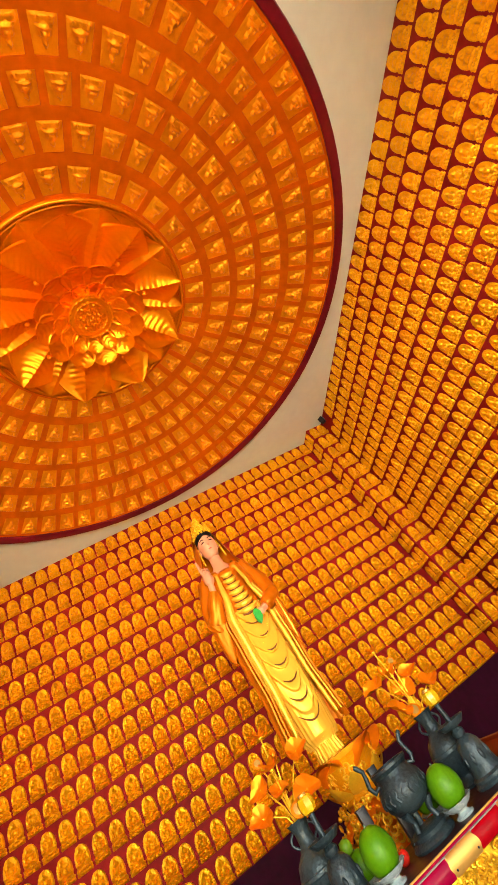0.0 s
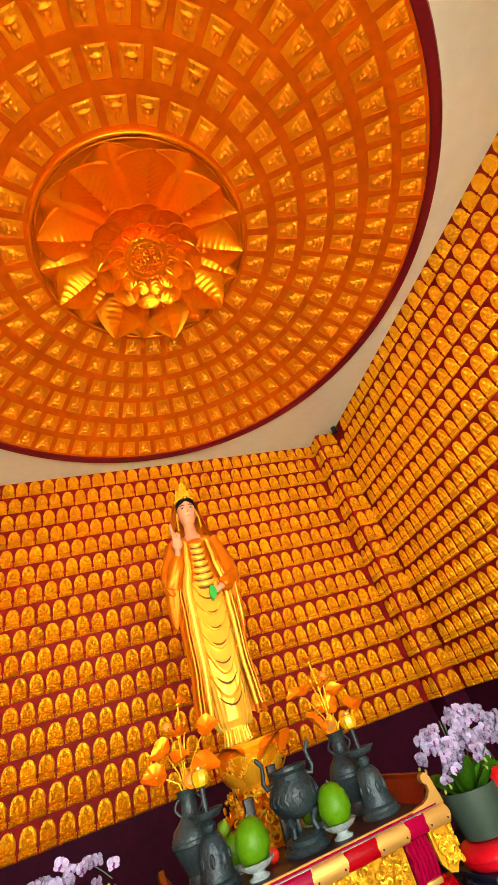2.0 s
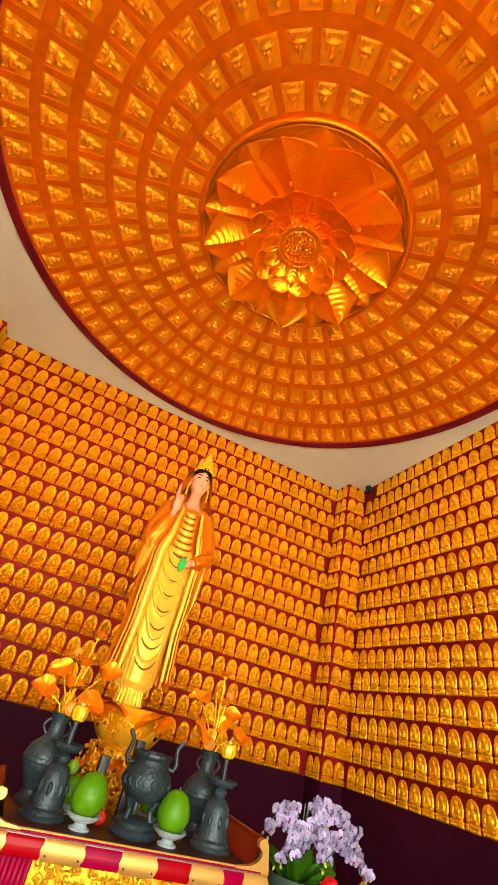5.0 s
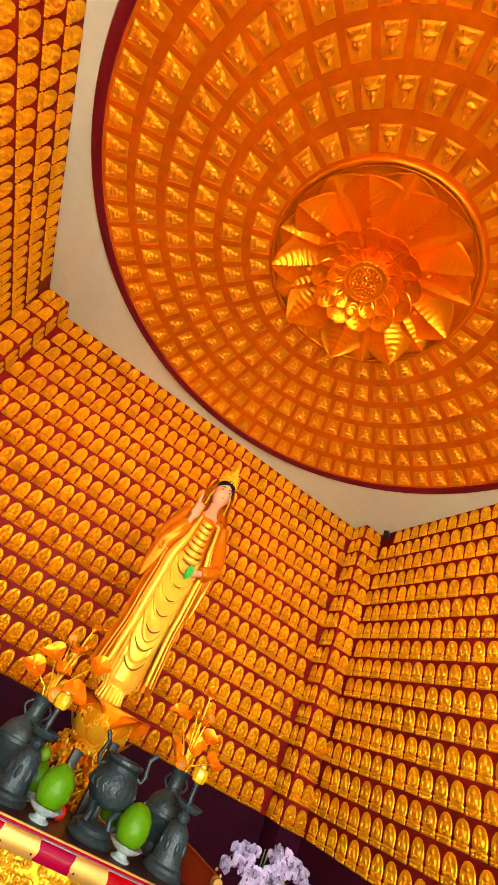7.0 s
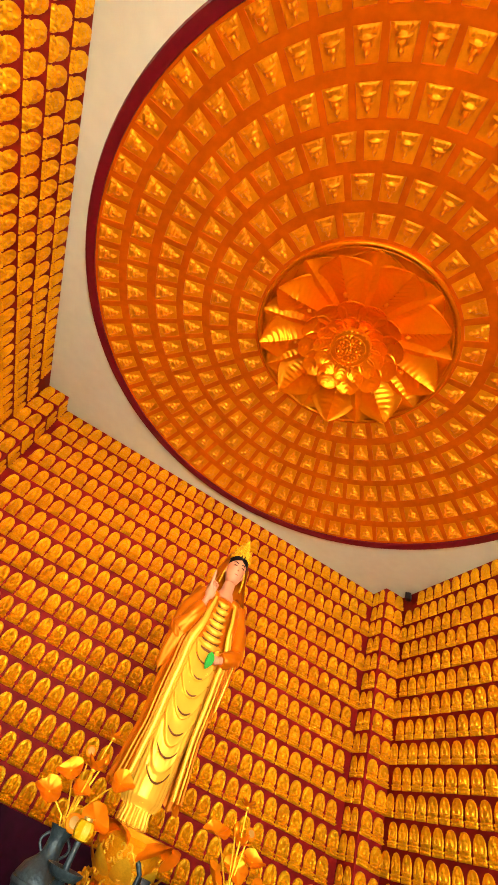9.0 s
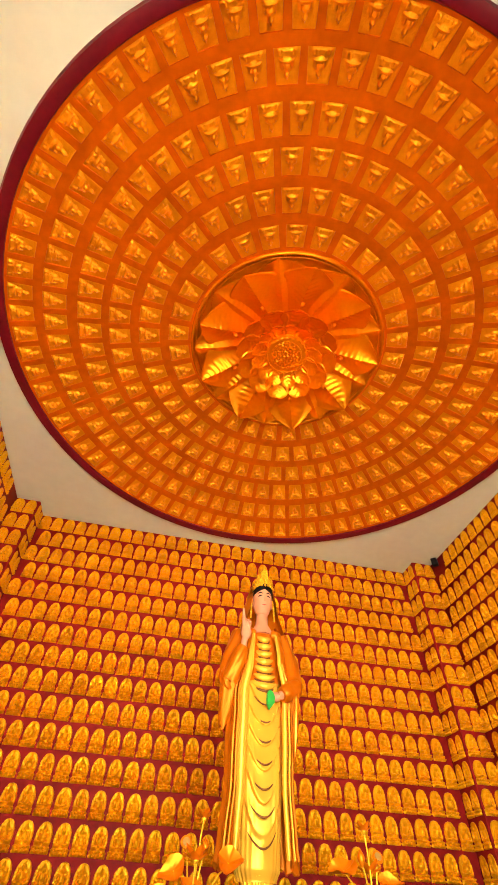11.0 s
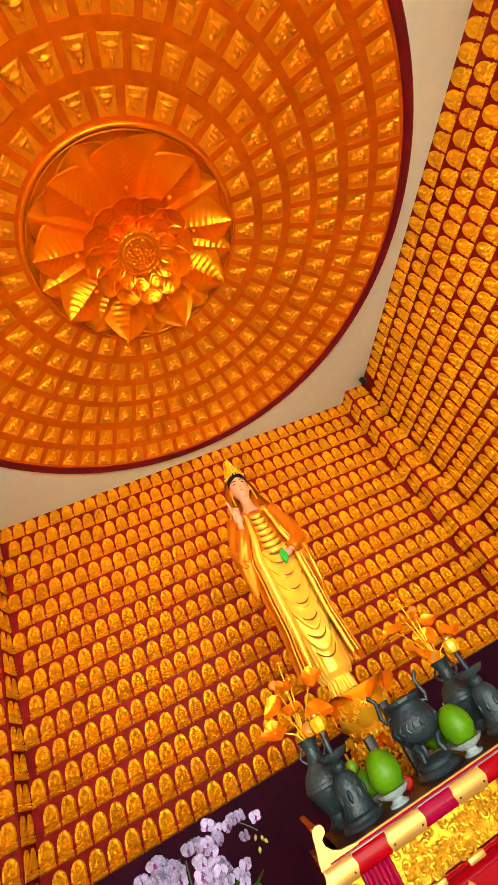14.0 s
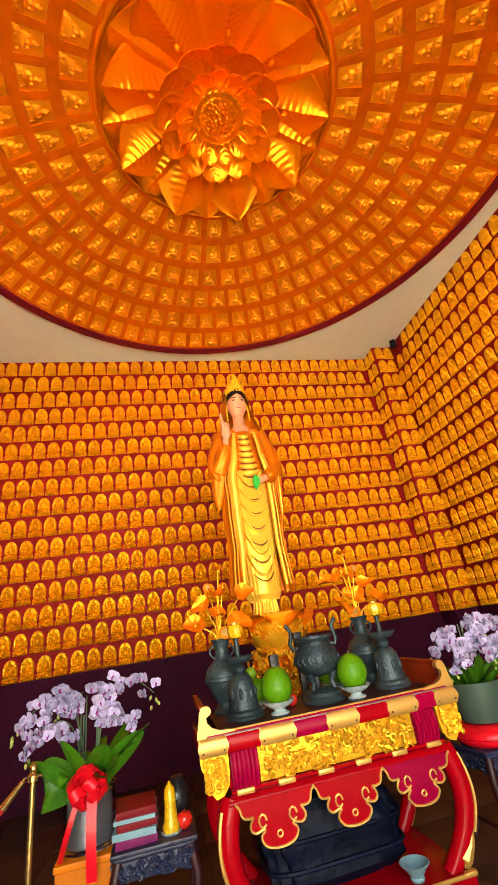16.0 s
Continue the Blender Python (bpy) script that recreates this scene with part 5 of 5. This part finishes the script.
stool = thing("orange_stool", "low orange wooden stool under an orchid vase", "stool", pose(-1.26, -2.90, 0))
part("seat", Body().box((0.30, 0.28, 0.03), (0, 0, 0.475), 0.008), stool_orange, stool)
arch = [(-0.14, 0.46), (-0.14, 0), (-0.10, 0), (-0.085, 0.22), (-0.05, 0.32), (0, 0.36), (0.05, 0.32), (0.085, 0.22), (0.10, 0), (0.14, 0), (0.14, 0.46)]
for y in (-0.125, 0.125):
    part("panel", Body().plate(arch, 0.022), stool_orange, stool, m=pose(0, y, 0))
for x in (-0.128, 0.128):
    part("side", Body().box((0.022, 0.226, 0.46), (x, 0, 0.23), 0.004), stool_orange, stool)


# ---- orchids ----
def orchid_mesh(seed, q=0.030):
    r = random.Random(seed)
    b = Body()
    for k, (a, w, ln) in enumerate(((90, 0.85, 1.0), (210, 0.85, 1.0), (330, 0.85, 1.0), (20, 1.35, 1.05), (160, 1.35, 1.05))):
        m = rot(0, 0, a - 90 + r.uniform(-6, 6)) @ rot(r.uniform(-14, 10), 0, 0)
        b.sheet(lambda u, v: tuple(m @ Vector(((2 * u - 1) * q * 0.5 * w * math.sin(math.pi * (0.10 + 0.86 * v)) ** 0.6, q * ln * v, 0.006 * k + 0.25 * q * v * v - 0.12 * q * (2 * u - 1) ** 2 + 0.03 * q * math.sin(9 * u + 5 * v)))), 5, 5, False, 0)
    b.ball((0.010, 0.010, 0.009), (0, -0.003, 0.012), 7, 1)
    b.sheet(lambda u, v: ((2 * u - 1) * 0.007 * (1 - 0.4 * v), -0.004 - 0.016 * v, 0.008 + 0.012 * v * (1 - v)), 3, 3, False, 1)
    return b.mesh("flower", [orchid_pale, orchid_heart], 60)


FLOWERS = [orchid_mesh(k) for k in range(5)]
BUD = Body().lathe([(0.002, 0), (0.007, 0.006), (0.0085, 0.014), (0.005, 0.022), (0.001, 0.026)], 8).mesh("bud", bud_green, 180)


def long_leaf(length, width, bend, twist):
    def fn(u, v, off=0.0):
        x = 2 * u - 1
        w = width / 2 * math.sin(math.pi * (0.14 + 0.84 * v)) ** 0.6
        a = bend * v
        return (x * w + twist * v * v, length * math.sin(a) / bend, length * (math.sin(a) * 0.25 + v * math.cos(a) * 0.75) * 0.9 + 0.25 * abs(x) * w + off)
    return Body().sheet(fn, 6, 12).sheet(lambda u, v: fn(1 - u, v, -0.003), 6, 12)


def build_orchid(m, seed, arches, leaves, label):
    r = random.Random(seed)
    t = thing("orchid_plant", label, "orchid", m, "orchid plants")
    for (x0, y0), top, (ex, ey, ez), n in arches:
        pts = []
        p0, p1, p2, p3 = Vector((x0, y0, 0.0)), Vector((x0 * 0.9, y0, top * 0.9)), Vector((x0 + (ex - x0) * 0.35, y0 + (ey - y0) * 0.4, top * 1.16)), Vector((ex, ey, ez))
        for i in range(19):
            k = i / 18
            pts.append((1 - k) ** 3 * p0 + 3 * k * (1 - k) ** 2 * p1 + 3 * k * k * (1 - k) * p2 + k ** 3 * p3)
        st = part("stem", Body().tube(pts, [0.005 - 0.003 * i / 18 for i in range(19)], 6), stem_green, t)
        for j in range(n):
            k = 0.42 + 0.55 * (j + 0.5) / n
            i = min(17, int(k * 18))
            p = pts[i].lerp(pts[i + 1], k * 18 - i)
            off = Vector((r.uniform(-0.045, 0.045), -0.02 - r.uniform(0, 0.05), r.uniform(-0.055, 0.025)))
            ob = new("flower", FLOWERS[r.randrange(5)])
            ob.parent = t
            s = r.uniform(0.9, 1.2)
            ob.matrix_basis = Matrix.Translation(p + off) @ rot(90 + r.uniform(-28, 18), r.uniform(-30, 30), r.uniform(-45, 30)) @ Matrix.Diagonal((s, s, s, 1))
        for j in range(4):
            ob = new("bud", BUD)
            ob.parent = t
            ob.matrix_basis = Matrix.Translation(pts[-1] + Vector((r.uniform(-0.02, 0.02), r.uniform(-0.02, 0.02), -0.016 * j - 0.01))) @ rot(r.uniform(120, 220), r.uniform(-30, 30), 0)
        part("stake", Body().tube([(x0, y0, -0.05), (x0 + 0.01, y0, top * 0.92)], 0.004, 6), stem_green, t)
    for a, ln, w, bend, z0 in leaves:
        part("leaf", long_leaf(ln, w, bend, r.uniform(-0.05, 0.05)), leaf_green, t, m=pose(0.03 * math.sin(-radians(a)), 0.03 * math.cos(radians(a)), z0, r.uniform(0, 22) if bend <= 0.8 else -38 if bend >= 2 else 6, r.uniform(-45, 45) if bend < 2 else -62, a))
    return t


def build_bow(parent, m, q):
    """A ribbon bow with many loops and two tails."""
    bow = part("bow", Body().ball(0.022 * q, (0, 0, 0), 10), ribbon_red, parent, "bright red ribbon bow", m=m)
    r = random.Random(8)
    for i in range(34):
        a, e = i * 2.4, r.uniform(-0.2, 1.1)
        d = Vector((math.cos(a) * math.cos(e), -abs(math.sin(e)) * 0.9 - 0.15, math.sin(a) * math.cos(e))).normalized()
        side = d.orthogonal().normalized()
        ln = q * r.uniform(0.050, 0.068)
        wd = side.cross(d).normalized() * 0.016 * q

        def loop(u, v, d=d, side=side, ln=ln, wd=wd):
            a2 = 2 * math.pi * u
            return tuple(d * ln * (0.5 - 0.5 * math.cos(a2)) + side * 0.4 * ln * math.sin(a2) * (0.5 - 0.5 * math.cos(a2)) ** 0.5 + wd * (2 * v - 1))
        part("loop", Body().sheet(loop, 14, 2), ribbon_red, bow)
    for s in (-1, 1):
        part("tail", Body().sheet(lambda u, v: (s * (0.018 + 0.07 * u * (s < 0)) * q + (2 * v - 1) * (0.016 if s > 0 else 0.009) * q, -0.02 * q - 0.03 * q * math.sin(3 * u) + (0.05 * q * u * u if s < 0 else 0), (-0.24 if s > 0 else -0.19) * q * u), 12, 2), ribbon_red, bow)
    return bow


# orchid in a green pot on a cushion on the side table
cush = thing("red_cushion", "round shiny red cushion on the side table", "cushion", pose(1.22, -2.90, 0.5005))
part("pad", Body().lathe([(0.17, 0), (0.20, 0.018), (0.213, 0.04), (0.215, 0.06), (0.208, 0.08), (0.19, 0.10), (0.15, 0.115), (0.02, 0.118)], 36), ribbon_red, cush)
part("piping", Body().tube([(0.213 * math.cos(q * 0.2), 0.213 * math.sin(q * 0.2), 0.055) for q in range(33)], 0.006, 6), ribbon_red, cush)
oR = build_orchid(pose(1.22, -2.90, 0.80), 21,
                  [((-0.04, 0), 0.40, (-0.27, -0.05, 0.26), 22), ((0.0, -0.03), 0.32, (-0.20, -0.12, 0.16), 26), ((0.03, 0.0), 0.43, (0.42, -0.02, 0.29), 34), ((0.05, -0.03), 0.32, (0.48, -0.08, 0.15), 34), ((0.02, 0.02), 0.44, (0.16, -0.05, 0.36), 20), ((0.0, 0.02), 0.32, (0.12, -0.12, 0.18), 24)],
                  [(165, 0.26, 0.07, 0.35, 0), (200, 0.28, 0.07, 0.4, 0), (230, 0.26, 0.07, 0.4, 0), (130, 0.24, 0.07, 0.4, 0), (20, 0.22, 0.10, 0.9, 0), (80, 0.24, 0.10, 1.3, 0), (120, 0.22, 0.10, 0.8, 0), (150, 0.22, 0.10, 0.7, 0), (190, 0.22, 0.10, 0.7, 0), (225, 0.22, 0.10, 0.9, 0), (255, 0.40, 0.13, 1.7, 0), (285, 0.32, 0.12, 1.5, 0.02), (320, 0.24, 0.10, 0.9, 0)],
                  "pale lilac orchid in a grey-green pot on a red cushion")
pot = part("pot", Body().lathe([(0.128, -0.178), (0.142, -0.172), (0.162, -0.10), (0.178, 0.0), (0.184, 0.055), (0.178, 0.058), (0.170, 0.02), (0.05, 0.0)], 40), pot_green, oR, "grey-green glazed pot")
part("soil", Body().lathe([(0.168, 0.0), (0.165, 0.022), (0.02, 0.035)], 28), soil, pot)
build_bow(oR, pose(0.17, -0.12, 0.02), 1.25)

# orchid in a glass vase on the orange stool
oL = build_orchid(pose(-1.26, -2.90, 0.72), 33,
                  [((-0.03, 0), 0.50, (-0.38, -0.05, 0.36), 26), ((-0.04, -0.03), 0.40, (-0.30, -0.12, 0.27), 22), ((-0.06, 0.02), 0.52, (-0.16, -0.04, 0.40), 18), ((0.03, 0.0), 0.50, (0.14, -0.06, 0.42), 14), ((0.04, -0.03), 0.42, (0.24, -0.10, 0.28), 22), ((0.03, 0.02), 0.55, (0.36, -0.02, 0.41), 13)],
                  [(150, 0.30, 0.12, 0.45, 0.02), (185, 0.27, 0.12, 0.4, 0.02), (215, 0.31, 0.12, 0.5, 0.02), (240, 0.28, 0.12, 0.6, 0.02), (120, 0.28, 0.12, 0.6, 0.02), (15, 0.24, 0.13, 1.0, 0), (70, 0.26, 0.13, 1.0, 0.02), (100, 0.34, 0.17, 2.1, 0.04), (140, 0.22, 0.13, 1.5, 0.0), (170, 0.24, 0.13, 1.0, 0), (200, 0.22, 0.13, 1.1, 0), (230, 0.24, 0.13, 1.2, 0), (262, 0.28, 0.12, 0.9, 0.02), (290, 0.34, 0.11, 0.75, 0.04), (250, 0.34, 0.11, 0.5, 0.03), (330, 0.26, 0.12, 0.8, 0)],
                  "pale lilac orchid in a glass vase with a red bow")
vs_glass = part("glass_vase", Body().lathe([(0.112, -0.225), (0.126, -0.222), (0.130, -0.10), (0.132, 0.03), (0.126, 0.03), (0.124, -0.10), (0.118, -0.205), (0.02, -0.207)], 36), glass_clear, oL, "clear glass cylinder vase")
vs_glass.visible_shadow = False
# grey insert, added so that the glass looks bright and reflective
part("liner", Body().lathe([(0.104, -0.205), (0.112, -0.20), (0.115, 0.0), (0.105, 0.0), (0.02, -0.02)], 28), steel, oL, "added grey liner that gives the glass vase its bright reflective look")
build_bow(oL, pose(0.01, -0.165, 0.06), 1.5)


# ---- posts with rope ----
def build_post(m):
    t = thing("rope_post", "slim polished brass barrier post", "post", m, "barrier posts")
    part("base", Body().lathe([(0.15, 0), (0.15, 0.012), (0.12, 0.024), (0.03, 0.035)], 28), brass, t)
    part("pole", Body().lathe([(0.015, 0.02), (0.015, 0.84)], 14), brass, t)
    part("collar", Body().lathe([(0.018, 0.835), (0.026, 0.842), (0.026, 0.868), (0.018, 0.875)], 16), brass, t)
    part("knob", Body().lathe([(0.012, 0.875), (0.020, 0.885), (0.022, 0.90), (0.014, 0.918), (0.004, 0.924)], 14), brass, t)
    for s in (-1, 1):
        part("hook", Body().tube([(s * 0.02, 0, 0.858), (s * 0.04, 0, 0.862), (s * 0.045, 0, 0.852)], 0.005, 6), brass, t)
    return t


post = build_post(pose(1.77, -2.88, 0))
POSTS = ((1.77, -2.88), (-1.53, -2.98), (3.12, -2.7), (-3.12, -2.75))
for x, y in POSTS[1:]:
    copy_thing(post, pose(x, y, 0))
for (x0, y0), (x1, y1) in ((POSTS[0], POSTS[2]), (POSTS[1], POSTS[3])):
    rp = thing("barrier_rope", "sagging red rope hung between brass posts", "rope", pose(0, 0, 0), "barrier ropes")
    s = 1 if x1 > x0 else -1
    pts = [(x0 + s * 0.045 + (x1 - x0 - s * 0.09) * k / 16, y0 + (y1 - y0) * k / 16, 0.85 - 0.42 * (1 - (2 * k / 16 - 1) ** 2)) for k in range(17)]
    part("cord", Body().tube(pts[1:-1], 0.017, 10), rope_red, rp)
    for e in ((pts[0], pts[1]), (pts[-1], pts[-2])):
        part("end_cap", Body().tube([e[0], e[1]], [0.012, 0.020], 10), brass, rp)

# small loudspeaker in the corner under the ceiling
sp = thing("corner_speaker", "small black loudspeaker high in the corner", "loudspeaker", pose(HALF - 0.075, -0.56, TOP - 0.075, 0, 0, 45))
part("cabinet", Body().box((0.09, 0.09, 0.12), (0, 0, 0), 0.012), black_plastic, sp)
part("grille", Body().lathe([(0.034, 0), (0.036, 0.006), (0.004, 0.010)], 18, m=rot(90, 0, 0)), bronze, sp, m=pose(0, -0.045, 0))
part("bracket", Body().box((0.03, 0.03, 0.03), (0, 0, 0.07), 0.004), black_plastic, sp)


# ---- floor tiles, plaques of walls and dome, last ----
def lay_floor():
    me = Body().box((0.594, 0.594, 0.014), (0, 0, 0), 0.003).mesh("tile", floor_brown)
    for i in range(-6, 6):
        for j in range(12):
            ob = new("tile", me)
            ob.parent = floor
            ob.matrix_basis = pose(0.3 + 0.6 * i, -0.3 - 0.6 * j, -0.007)


lay_floor()
lay_walls()
lay_dome()
